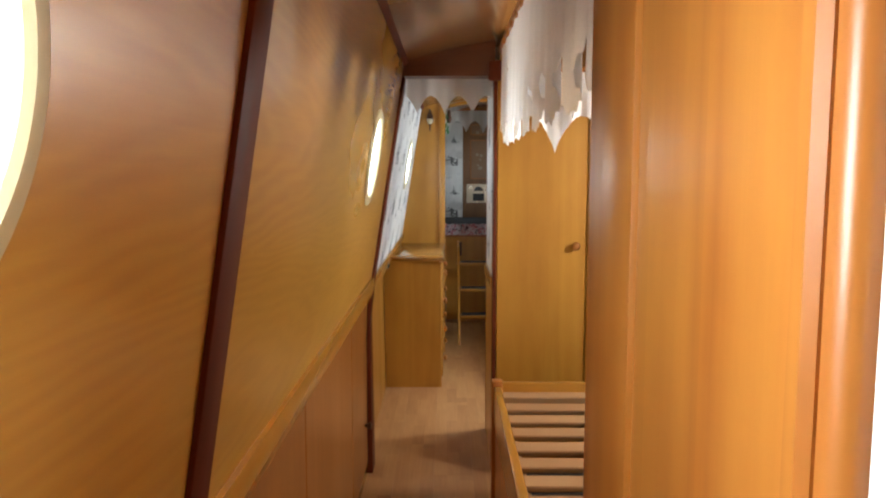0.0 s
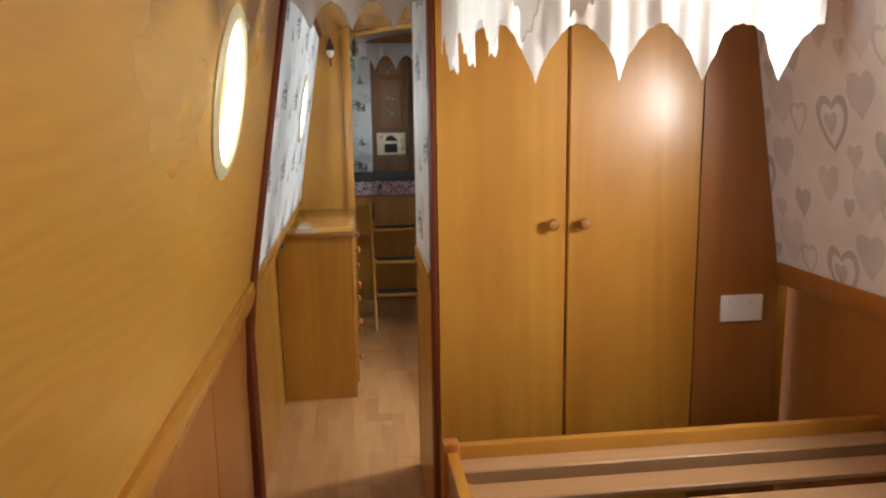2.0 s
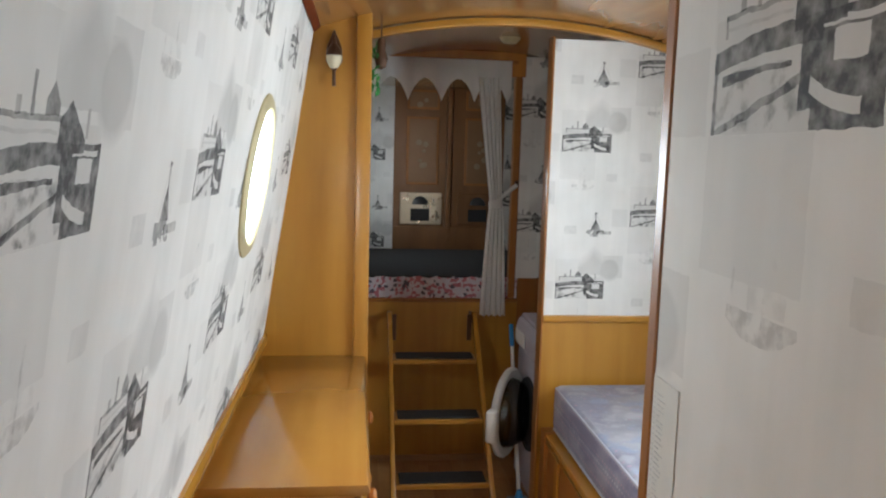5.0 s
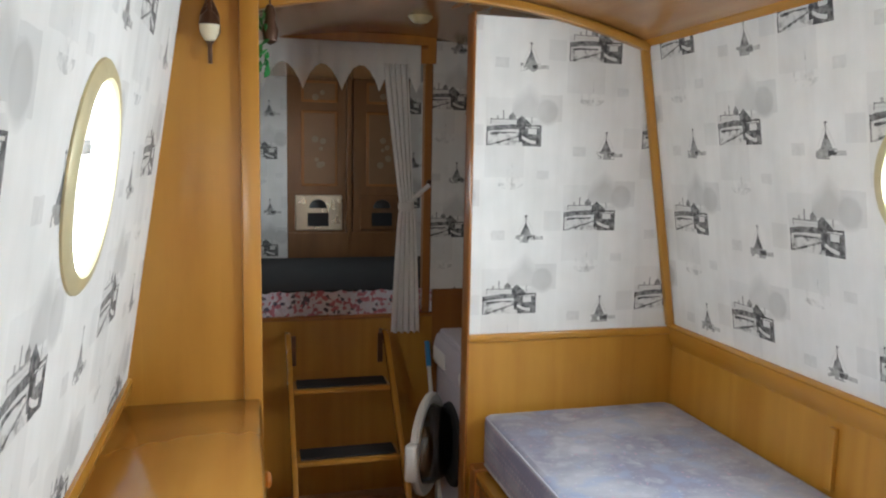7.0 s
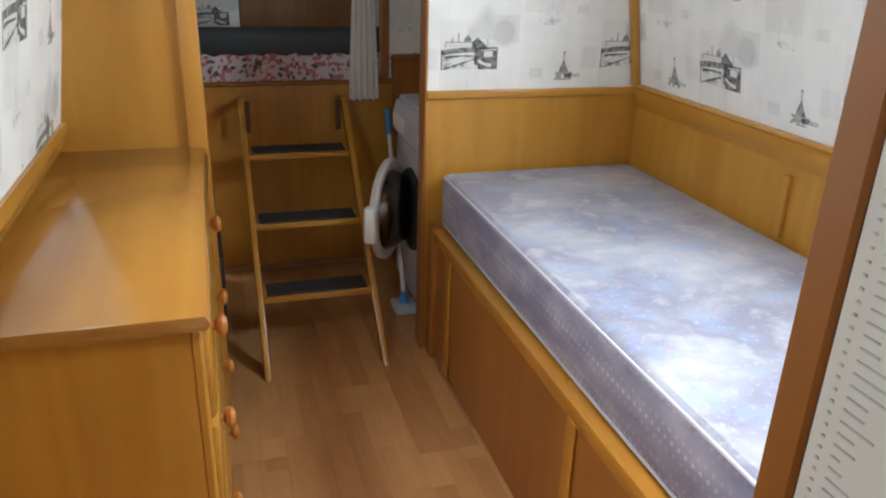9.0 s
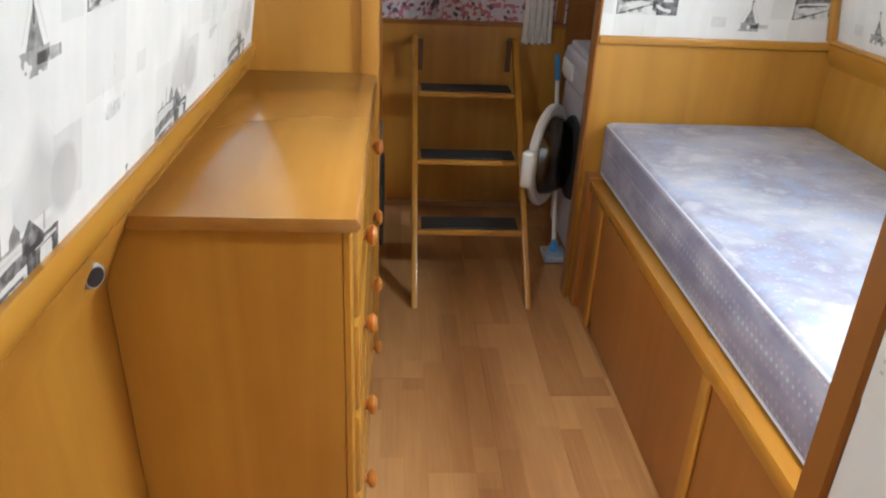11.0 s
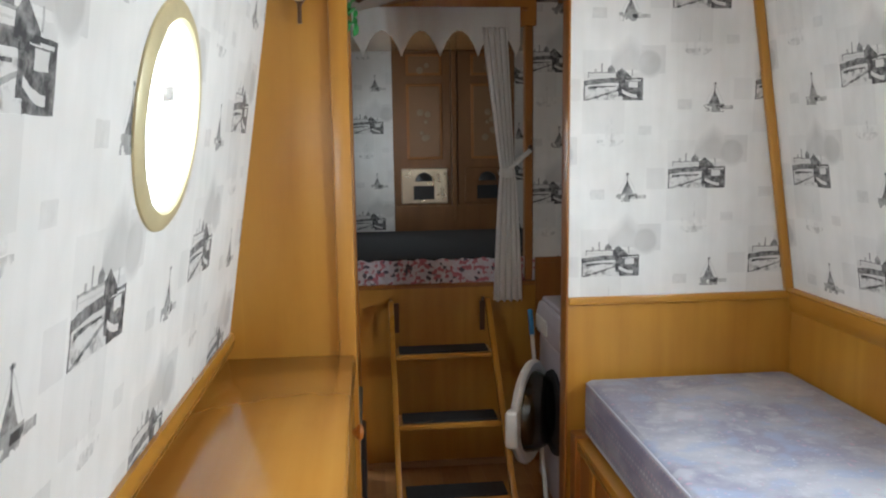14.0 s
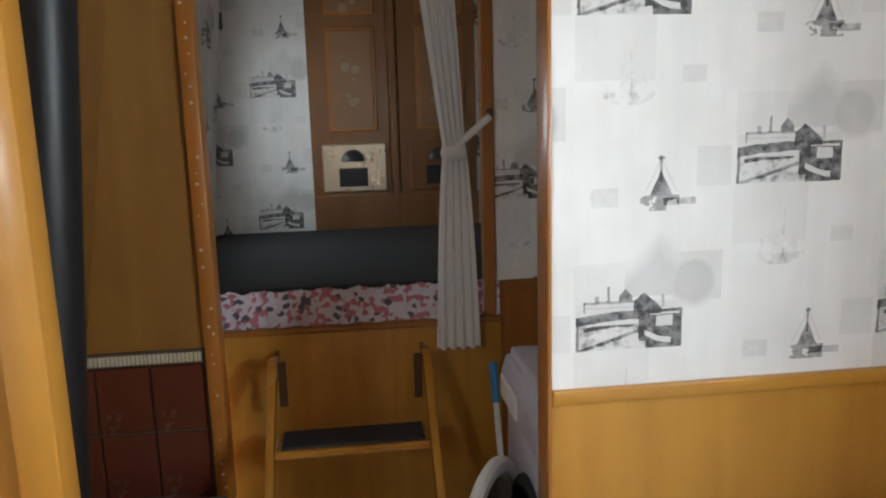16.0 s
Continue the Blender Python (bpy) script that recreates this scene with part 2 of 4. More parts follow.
def cloth(name, colour, see=0.35):
    m, t, b = material(name, colour, 0.9)
    n = noise_out(t, 190, (1, 1, 1), 2)
    big = noise_out(t, 9, (1, 1, 0.4), 3)
    t.links.new(mix_colour(t, ((n - 0.42) * 1.5 + (big - 0.5) * 0.8 + 0.25).clamp() * 0.4, colour, tuple(c * 0.66 for c in colour)), b.inputs["Base Color"])
    bump(t, b, n, 0.5, 0.002)
    tr = t.nodes.new("ShaderNodeBsdfTranslucent")
    tr.inputs[0].default_value = (*colour, 1)
    mx = t.nodes.new("ShaderNodeMixShader")
    mx.inputs[0].default_value = see
    t.links.new(b.outputs[0], mx.inputs[1])
    t.links.new(tr.outputs[0], mx.inputs[2])
    t.links.new(mx.outputs[0], t.nodes["Material Output"].inputs[0])
    return m


M_LACE = cloth("white_lace", (0.90, 0.89, 0.87), 0.36)


def uv_metres(tree):
    n = tree.nodes.new("ShaderNodeUVMap")
    s = tree.nodes.new("ShaderNodeSeparateXYZ")
    tree.links.new(n.outputs[0], s.inputs[0])
    return Ex(tree, s.outputs[0]), Ex(tree, s.outputs[1])


def harbour_paper():
    """White wallpaper with a half-drop repeat of grey bridges, yachts and faint ships."""
    m, t, b = material("harbour_wallpaper", (0.8, 0.8, 0.79), 0.62)
    u, v = uv_metres(t)
    wob = noise_out(t, 60, (1, 1, 1), 4)
    wob2 = noise_out(t, 47, (1, 1, 1), 4)
    wash = noise_out(t, 5, (1, 1, 1), 3)
    streak = noise_out(t, 4, (6, 6, 0.5), 3)
    col = (u / 0.30).floor()
    cu = u.mod(0.30) + (wob - 0.5) * 0.006
    cv = (v + col * 0.30).mod(0.60) + (wob2 - 0.5) * 0.006
    # bridge picture: sketched water, deck, house and lock gate
    arc = (cu - 0.11) * (cu - 0.11) * -0.9 + 0.066
    deck = inside(cu, cv, 0.008, 0.150, 0.03, 0.09) * (cv - arc).abs().lt(0.0085)
    post = inside(cu, cv, 0.008, 0.0135, 0.0, 0.066)
    deck2 = inside(cu, cv, 0.022, 0.118, 0.036, 0.048) * (cv - arc + 0.018).abs().lt(0.004) * 0.8
    hall = inside(cu, cv, 0.022, 0.122, 0.089, 0.0935) + inside(cu, cv, 0.026, 0.115, 0.080, 0.083) * 0.5 + inside(cu, cv, 0.022, 0.026, 0.074, 0.093)
    chimneys = inside(cu, cv, 0.067, 0.072, 0.092, 0.122) * 0.7 + inside(cu, cv, 0.044, 0.052, 0.092, 0.104) * 0.5 + inside(cu, cv, 0.172, 0.177, 0.078, 0.102) * 0.5
    gable = inside(cu, cv, 0.090, 0.115, 0.093, 0.118) * (cv + (cu - 0.102).abs() * 1.1).lt(0.117)
    house = inside(cu, cv, 0.118, 0.172, 0.066, 0.108) * (cv + (cu - 0.137).abs() * 0.85).lt(0.107)
    water = inside(cu, cv, 0.013, 0.150, 0.003, 0.050) * ((wob2 - 0.5) * 2.4 + (cv * 220.0 + wob * 9.0).op("SINE") * 0.16 + 0.16).clamp()
    bank = inside(cu, cv, 0.013, 0.140, 0.0, 0.05) * (cv - cu * 0.30).lt(0.0) * (cv - cu * 0.30).gt(-0.007) * 0.6
    gx = (cu - 0.172) * (cu - 0.172)
    gate = inside(cu, cv, 0.128, 0.212, 0.0, 0.074) * (inside(cu, cv, 0.162, 0.194, 0.042, 0.062) * -0.85 + 1.0) * ((cv - gx * 6.0 - 0.017 + (cu - 0.17) * 0.25).abs().lt(0.0055) * inside(cu, cv, 0.140, 0.192, 0.0, 0.06) * -0.95 + 1.0)
    gate = gate * (inside(cu, cv, 0.150, 0.206, 0.064, 0.0685) * -0.8 + 1.0) * (inside(cu, cv, 0.128, 0.142, 0.0, 0.014) * -1.0 + 1.0)
    dark = (deck * 0.85 + post * 0.8 + deck2 + hall * 0.6 + chimneys + gable * 0.75 + house * 0.9 + gate * 0.92 + water + bank).clamp()
    soft_body = inside(cu, cv, 0.008, 0.21, 0.0, 0.090) * 0.16
    # yacht
    bx = cu - 0.165
    sail = inside(cu, cv, 0.140, 0.190, 0.286, 0.338) * (bx.abs() * 2.2 + (cv - 0.286)).lt(0.046)
    hull = inside(cu, cv, 0.126, 0.200, 0.258, 0.286) * (bx.abs() * 0.5 + (cv - 0.286) * -0.6 + (wob2 - 0.5) * 0.14).lt(0.026) + inside(cu, cv, 0.17, 0.232, 0.268, 0.281) * (wob * 1.3)
    pole = inside(cu, cv, 0.1625, 0.167, 0.31, 0.358) + inside(cu, cv, 0.159, 0.171, 0.351, 0.356)
    stays = inside(cu, cv, 0.135, 0.195, 0.29, 0.352) * (bx.abs() * 2.0 + (cv - 0.352)).abs().lt(0.003) * 0.18
    yacht = (sail * 0.85 * (wob2 * 1.2 + 0.3) + hull * 0.62 + pole * 0.6 + stays).clamp()
    # faint two-masted ship and dabs
    sx = cu - 0.10
    ghost = inside(cu, cv, 0.055, 0.150, 0.448, 0.470) * (sx.abs() * sx.abs() * 7.0 + (cv - 0.470) * -1.0).lt(0.024) * 0.32
    ghost = ghost + inside(cu, cv, 0.060, 0.064, 0.46, 0.50) * 0.22 + inside(cu, cv, 0.104, 0.108, 0.46, 0.565) * 0.22 + inside(cu, cv, 0.085, 0.135, 0.472, 0.55) * (sx.abs() * 1.6 + (cv - 0.472)).lt(0.07) * 0.12
    dab = inside(cu, cv, 0.035, 0.085, 0.268, 0.302) * (wob * 0.5) + inside(cu, cv, 0.20, 0.245, 0.485, 0.515) * (wob2 * 0.4)
    # washes: a round patch, square tints, a hill behind the bridge
    du, dv = cu - 0.232, cv - 0.123
    patch = (du * du + dv * dv).op("SQRT").soft(0.036, 0.018) * 0.30
    hill = inside(cu, cv, 0.10, 0.235, 0.10, 0.22) * (cv + (cu - 0.165).abs() * 0.9).soft(0.175, 0.05) * 0.24
    tint = inside(cu, cv, 0.205, 0.288, 0.088, 0.180) * 0.14 + inside(cu, cv, 0.232, 0.298, 0.300, 0.372) * 0.09 + inside(cu, cv, 0.004, 0.15, 0.49, 0.60) * 0.08 + inside(cu, cv, 0.004, 0.22, 0.07, 0.165) * 0.06
    hatch = (dark * (wob * 1.3 + 0.30)).clamp().max(soft_body * (wob2 + 0.5)).max(yacht * (wob + 0.45)).max(ghost * ((wob2 - 0.42) * 5.0).clamp()).max(patch * (wash + 0.5)).max(hill * (wash + 0.5)).max(tint * (wash + 0.5)).max(dab * 0.55)
    haze = ((wash - 0.5) * 0.9 + (streak - 0.5) * 0.4 + 0.15).clamp()
    base = mix_colour(t, haze, (0.80, 0.80, 0.785), (0.50, 0.50, 0.475))
    t.links.new(mix_colour(t, hatch.clamp(), base, (0.045, 0.045, 0.048)), b.inputs["Base Color"])
    bump(t, b, noise_out(t, 260, (1, 1, 1), 2), 0.06, 0.001)
    return m


def heart(u, v, cu, cv, size):
    """Signed heart: below 1 inside."""
    x = (u - cu).abs() / size
    y = (v - cv) / size
    yy = y - (x * 1.05).op("POWER", 0.62) * 0.72 + 0.12
    return (x * x + yy * yy).op("SQRT")


def heart_paper():
    m, t, b = material("heart_wallpaper", (0.7, 0.66, 0.66), 0.62)
    u, v = uv_metres(t)
    wash = noise_out(t, 6, (1, 1, 1), 3)
    wob = noise_out(t, 16, (1, 1, 1), 2)
    col = (u / 0.40).floor()
    cu = u.mod(0.40) + (wob - 0.5) * 0.02
    cv = (v + col * 0.27).mod(0.46) + (wob - 0.5) * 0.02
    acc = None
    for hx, hy, size, solid, amount in ((0.11, 0.30, 0.075, 0, 0.55), (0.10, 0.305, 0.030, 1, 0.45), (0.24, 0.38, 0.06, 1, 0.30), (0.25, 0.10, 0.07, 1, 0.22),
                                        (0.33, 0.24, 0.042, 1, 0.5), (0.07, 0.12, 0.05, 1, 0.28), (0.20, 0.21, 0.032, 1, 0.35), (0.16, 0.06, 0.025, 1, 0.4), (0.34, 0.05, 0.045, 0, 0.35)):
        d = heart(cu, cv, hx, hy, size)
        k = d.lt(1.0) * amount
        if not solid:
            k = k * d.gt(0.72)
        acc = k if acc is None else acc.max(k)
    base = mix_colour(t, ((wash - 0.5) * 1.6 + 0.35).clamp(), (0.76, 0.73, 0.73), (0.60, 0.53, 0.54))
    t.links.new(mix_colour(t, acc * (wash + 0.4), base, (0.20, 0.165, 0.185)), b.inputs["Base Color"])
    bump(t, b, noise_out(t, 260, (1, 1, 1), 2), 0.06, 0.001)
    return m


def ticking():
    """Lilac-blue damask mattress cover with a scatter of small flowers."""
    m, t, b = material("mattress_damask", (0.42, 0.43, 0.55), 0.62)
    b.inputs["Sheen Weight"].default_value = 0.3
    big = noise_out(t, 3.4, (1, 1.5, 1), 4)
    leaf = noise_out(t, 13, (1, 1, 1), 4, rough=0.45)
    dots = noise_out(t, 75, (1, 1, 1), 1)
    pink = noise_out(t, 52, (1, 1, 1), 1)
    c = mix_colour(t, ((big - 0.42) * 4.5).clamp(), (0.20, 0.20, 0.275), (0.36, 0.37, 0.42))
    c = mix_colour(t, ((leaf - 0.53) * 9.0).clamp() * 0.55, c, (0.22, 0.29, 0.47))
    c = mix_colour(t, ((leaf * -1.0 + 0.44) * 9.0).clamp() * 0.45, c, (0.46, 0.47, 0.52))
    c = mix_colour(t, ((dots - 0.63) * 10.0).clamp() * 0.2, c, (0.70, 0.70, 0.76))
    c = mix_colour(t, ((pink - 0.66) * 12.0).clamp() * 0.5, c, (0.55, 0.27, 0.36))
    t.links.new(c, b.inputs["Base Color"])
    bump(t, b, leaf + big, 0.35, 0.006)
    return m


def floral():
    m, t, b = material("floral_coverlet", (0.6, 0.5, 0.55), 0.9)
    vo = t.nodes.new("ShaderNodeTexVoronoi")
    vo.inputs["Scale"].default_value = 62
    tc = t.nodes.new("ShaderNodeTexCoord")
    t.links.new(tc.outputs["Object"], vo.inputs["Vector"])
    sp = t.nodes.new("ShaderNodeSeparateXYZ")
    t.links.new(vo.outputs["Color"], sp.inputs[0])
    a, d = Ex(t, sp.outputs[0]), Ex(t, sp.outputs[1])
    c = mix_colour(t, a.gt(0.55) * 0.9, (0.62, 0.58, 0.64), (0.46, 0.13, 0.18))
    c = mix_colour(t, d.gt(0.68) * 0.9, c, (0.62, 0.62, 0.70))
    c = mix_colour(t, (a + d).lt(0.45) * 0.9, c, (0.06, 0.05, 0.09))
    t.links.new(c, b.inputs["Base Color"])
    bump(t, b, Ex(t, vo.outputs["Distance"]), 0.6, 0.006)
    return m


def border():
    """Mattress border: lilac weave with rows of pink and white dots."""
    m, t, b = material("mattress_border", (0.25, 0.25, 0.34), 0.7)
    tc = t.nodes.new("ShaderNodeTexCoord")
    sp = t.nodes.new("ShaderNodeSeparateXYZ")
    t.links.new(tc.outputs["Object"], sp.inputs[0])
    run, up = Ex(t, sp.outputs[0]) + Ex(t, sp.outputs[1]), Ex(t, sp.outputs[2])
    lane = (up / 0.021).floor()
    a, c_ = (run + lane * 0.011).mod(0.022) - 0.011, up.mod(0.021) - 0.0105
    dot = (a * a + c_ * c_).op("SQRT").soft(0.0035, 0.002) * lane.mod(4.0).lt(2.5)
    cloud = noise_out(t, 5, (1, 1, 2), 4)
    c = mix_colour(t, ((cloud - 0.4) * 3.5).clamp(), (0.20, 0.20, 0.29), (0.36, 0.36, 0.44))
    c = mix_colour(t, dot * (cloud * 1.6 - 0.35).clamp() * 0.8, c, mix_colour(t, (lane.mod(2.0)).gt(0.5), (0.62, 0.36, 0.44), (0.66, 0.68, 0.74)))
    t.links.new(c, b.inputs["Base Color"])
    bump(t, b, cloud + dot * 0.3, 0.3, 0.004)
    return m


M_BORDER = border()
M_HARBOUR, M_HEARTS, M_TICK, M_FLORAL = harbour_paper(), heart_paper(), ticking(), floral()

# ---- mesh helpers ----
AT = {}


def thing(name, label, category, at=(0, 0, 0), group="", kind=""):
    """An empty at the thing's base, under which its parts hang."""
    ob = new(name)
    ob.location = at
    ob.empty_display_size = 0.05
    AT[ob.name] = Vector(at)
    return tagged(ob, label, category, group, kind)


def smooth(bm, angle=0.6):
    for f in bm.faces:
        f.smooth = True
    for e in bm.edges:
        if len(e.link_faces) != 2 or e.calc_face_angle(0) > angle:
            e.smooth = False


def finish(bm, name, mats):
    me = bpy.data.meshes.new(name)
    bm.to_mesh(me)
    bm.free()
    for mt in (mats if isinstance(mats, (list, tuple)) else [mats]):
        me.materials.append(mt)
    return me


def part(name, bm, mat, parent, label=""):
    """One mesh, given in world metres, under a thing or a part."""
    base = AT[parent.name]
    bmesh.ops.translate(bm, verts=bm.verts, vec=-base)
    smooth(bm)
    ob = new(name, finish(bm, name, mat))
    ob.parent = parent
    AT[ob.name] = base
    return tagged(ob, label)


def solid(name, bm, mat, label, category, kind="", group=""):
    """A thing or piece of the setting that is one mesh."""
    smooth(bm)
    ob = new(name, finish(bm, name, mat))
    AT[ob.name] = Vector((0, 0, 0))
    return tagged(ob, label, category, group, kind)


def box(x0, x1, y0, y1, z0, z1, bevel=0.003, bm=None, segments=1):
    bm = bm or bmesh.new()
    got = bmesh.ops.create_cube(bm, size=1)["verts"]
    bmesh.ops.transform(bm, verts=got, matrix=Matrix.Translation(((x0 + x1) / 2, (y0 + y1) / 2, (z0 + z1) / 2)) @ Matrix.Diagonal((x1 - x0, y1 - y0, z1 - z0, 1)))
    bevel = min(bevel, 0.4 * min(x1 - x0, y1 - y0, z1 - z0))
    if bevel > 0:
        edges = list({e for v in got for e in v.link_edges})
        bmesh.ops.bevel(bm, geom=edges, offset=bevel, segments=segments, affect="EDGES", profile=0.5)
    return bm


def prism(outline, along, a0, a1, bm=None, bevel=0.0):
    """An outline of (p, q) pairs pushed along an axis: x takes (y, z), y takes (x, z), z takes (x, y)."""
    bm = bm or bmesh.new()

    def spot(p, q, a):
        return {"x": (a, p, q), "y": (p, a, q), "z": (p, q, a)}[along]
    lo = [bm.verts.new(spot(p, q, a0)) for p, q in outline]
    hi = [bm.verts.new(spot(p, q, a1)) for p, q in outline]
    n = len(outline)
    faces = [bm.faces.new(lo[::-1]), bm.faces.new(hi)]
    for i in range(n):
        faces.append(bm.faces.new((lo[i], lo[(i + 1) % n], hi[(i + 1) % n], hi[i])))
    bmesh.ops.recalc_face_normals(bm, faces=faces)
    if bevel:
        bmesh.ops.bevel(bm, geom=list({e for f in faces for e in f.edges}), offset=bevel, segments=2, affect="EDGES", profile=0.5)
    return bm


def lathe(profile, m, steps=20, bm=None):
    """A profile of (radius, height) pairs turned round z, then posed."""
    bm = bm or bmesh.new()
    rings = []
    for r, h in profile:
        rings.append([bm.verts.new(m @ Vector((r * math.cos(2 * math.pi * i / steps), r * math.sin(2 * math.pi * i / steps), h))) for i in range(steps)])
    faces = []
    for a, b in zip(rings, rings[1:]):
        for i in range(steps):
            faces.append(bm.faces.new((a[i], a[(i + 1) % steps], b[(i + 1) % steps], b[i])))
    closed = profile[0] == profile[-1]
    if profile[0][0] > 1e-4 and not closed:
        faces.append(bm.faces.new(rings[0][::-1]))
    if profile[-1][0] > 1e-4 and not closed:
        faces.append(bm.faces.new(rings[-1]))
    bmesh.ops.recalc_face_normals(bm, faces=faces)
    return bm


def rod(a, b, radius, steps=10, bm=None):
    a, b = Vector(a), Vector(b)
    m = Matrix.Translation(a) @ (b - a).to_track_quat("Z", "Y").to_matrix().to_4x4()
    return lathe([(radius, 0), (radius, (b - a).length)], m, steps, bm)


def wall_panel(spot, u0, u1, v0, v1, holes=(), thick=0.05, out=(0, 0, 0), print_at=(0, 0, 1)):
    """A wall sheet over (u, v) with thickness towards `out`, round holes cut right through, and uv in metres."""
    bm = bmesh.new()
    uvl = bm.loops.layers.uv.new("UVMap")
    seen = {}
    outv = Vector(out) * thick

    def vert(u, v, back):
        key = (round(u, 5), round(v, 5), back)
        if key not in seen:
            p = Vector(spot(u, v)) + (outv if back else Vector())
            w = bm.verts.new(p)
            seen[key] = (w, u, v)
        return seen[key]

    def face(corners):
        ks = [vert(*c) for c in corners]
        f = bm.faces.new([k[0] for k in ks])
        for loop, k in zip(f.loops, ks):
            loop[uvl].uv = (k[1] * print_at[2] + print_at[0], k[2] + print_at[1])

    def rect(a0, a1, b0, b1):
        if a1 - a0 > 1e-4 and b1 - b0 > 1e-4:
            for back in (0, 1):
                face([(a0, b0, back), (a1, b0, back), (a1, b1, back), (a0, b1, back)])
    cuts = [u0]
    for uc, vc, r in sorted(holes):
        h = r * 1.25
        rect(cuts[-1], uc - h, v0, v1)
        rect(uc - h, uc + h, v0, vc - h)
        rect(uc - h, uc + h, vc + h, v1)
        n = 40
        for back in (0, 1):
            for i in range(n):
                ring = []
                for j in (i, i + 1):
                    a = 2 * math.pi * j / n
                    c, s = math.cos(a), math.sin(a)
                    k = h / max(abs(c), abs(s))
                    ring.append(((uc + r * c, vc + r * s, back), (uc + k * c, vc + k * s, back)))
                face([ring[0][0], ring[0][1], ring[1][1], ring[1][0]])
        for i in range(n):
            a, b_ = 2 * math.pi * i / n, 2 * math.pi * (i + 1) / n
            p, q = (uc + r * math.cos(a), vc + r * math.sin(a)), (uc + r * math.cos(b_), vc + r * math.sin(b_))
            face([(*p, 0), (*q, 0), (*q, 1), (*p, 1)])
        cuts.append(uc + h)
    rect(cuts[-1], u1, v0, v1)
    for a, b_ in (((u0, v0), (u1, v0)), ((u0, v1), (u1, v1)), ((u0, v0), (u0, v1)), ((u1, v0), (u1, v1))):
        face([(*a, 0), (*b_, 0), (*b_, 1), (*a, 1)])
    bmesh.ops.remove_doubles(bm, verts=bm.verts, dist=1e-5)
    bmesh.ops.recalc_face_normals(bm, faces=bm.faces)
    return bm


# ---- structure: floor, hull sides, ceiling ----
floor = solid("floor", box(-0.75, 1.85, -1.5, 9.3, -0.06, -0.012, 0), M_UNDER, "wood laminate floor boards running along the cabin", "floor", "structure")
S = 0.16  # lean of the cabin sides


def side(name, x_of, y0, y1, z0, z1, mat, holes, out, label, print_at=(0, 0, 1)):
    bm = wall_panel(lambda u, v: (x_of(v), u, v), y0, y1, z0, z1, holes, 0.055, (out, 0, 0), print_at)
    return solid(name, bm, mat, label, "wall", "structure")


R = 0.163
side("wall_left_panelled", x_left, -1.5, 3.66, 0.93, 2.10, M_PANEL, [(y, PORT_Z, R) for y in PORTS_L[:2]], -1, "varnished golden wood veneer cabin side with portholes")
side("wall_left_papered", x_left, 3.66, 6.24, 0.955, 2.10, M_HARBOUR, [(PORTS_L[2], PORT_Z, R)], -1, "white wallpaper with grey harbour scenes, one porthole", (-0.197, -1.27, 1))
side("wall_left_stove", x_left, 6.24, 7.60, 0.93, 2.10, M_PALEWOOD, (), -1, "plain wood lining beside the stove recess")
side("wall_left_cabin", lambda z: -0.28 + 0.1 * (z - 1), 7.60, 9.0, 0.80, 2.10, M_HARBOUR, [(ADDED_PORT, PORT_Z, R)], -1, "white harbour-print wallpaper in the end cabin")
solid("wall_left_lower", box(-0.47, -0.412, -1.5, 3.72, -0.02, 0.93, 0), M_HONEY, "honey wood lining below the dado rail", "wall", "structure")
solid("wall_left_lower_bunk", prism([(-0.432, -0.02), (-0.446, 0.80), (-0.376, 0.957), (-0.47, 0.957), (-0.50, -0.02)], "y", 3.72, 7.6), M_HONEY, "honey wood hull lining with a sloping ledge", "wall", "structure")
side("wall_right_hearts", x_hearts, 1.06, 3.72, 0.95, 2.10, M_HEARTS, [(PORTS_R[0], PORT_Z, R)], 1, "pale pink wallpaper printed with grey hearts", (-0.20, 0.325, -1))
solid("wall_right_lower", box(1.54, 1.60, 1.06, 3.72, -0.02, 0.95, 0), M_TEAK, "reddish wood lining below the heart wallpaper", "wall", "structure")
side("wall_right_papered", x_right, 4.30, 6.60, 0.95, 2.10, M_HARBOUR, [(PORTS_R[1], PORT_Z, R)], 1, "white wallpaper with grey harbour scenes, one porthole", (-0.098, -1.382, -1))
solid("wall_right_bunk_lower", box(1.53, 1.60, 4.30, 6.60, -0.02, 0.95, 0), M_HONEY, "honey wood lining beside the bunk", "wall", "structure")
solid("wall_right_cabin", box(1.25, 1.32, 6.60, 9.1, -0.02, 2.2, 0), M_HARBOUR, "dim wallpapered cabin side", "wall", "structure")


def ceiling(name, y0, y1, mat):
    bm = bmesh.new()
    n, x0, x1 = 18, -0.30, 1.46
    xs = [x0 + (x1 - x0) * i / n for i in range(n + 1)]
    outline = [(x, z_ceiling(x)) for x in xs] + [(x, z_ceiling(x) + 0.05) for x in xs[::-1]]
    return solid(name, prism(outline, "y", y0, y1), mat, "curved varnished wood ceiling boards, glossy", "ceiling", "structure")


ceiling("ceiling", -1.5, 9.1, M_CEIL)
solid("wall_back", box(-0.6, 1.6, -1.56, -1.5, -0.02, 2.25, 0), M_HONEY, "plain wood end wall", "wall", "structure")


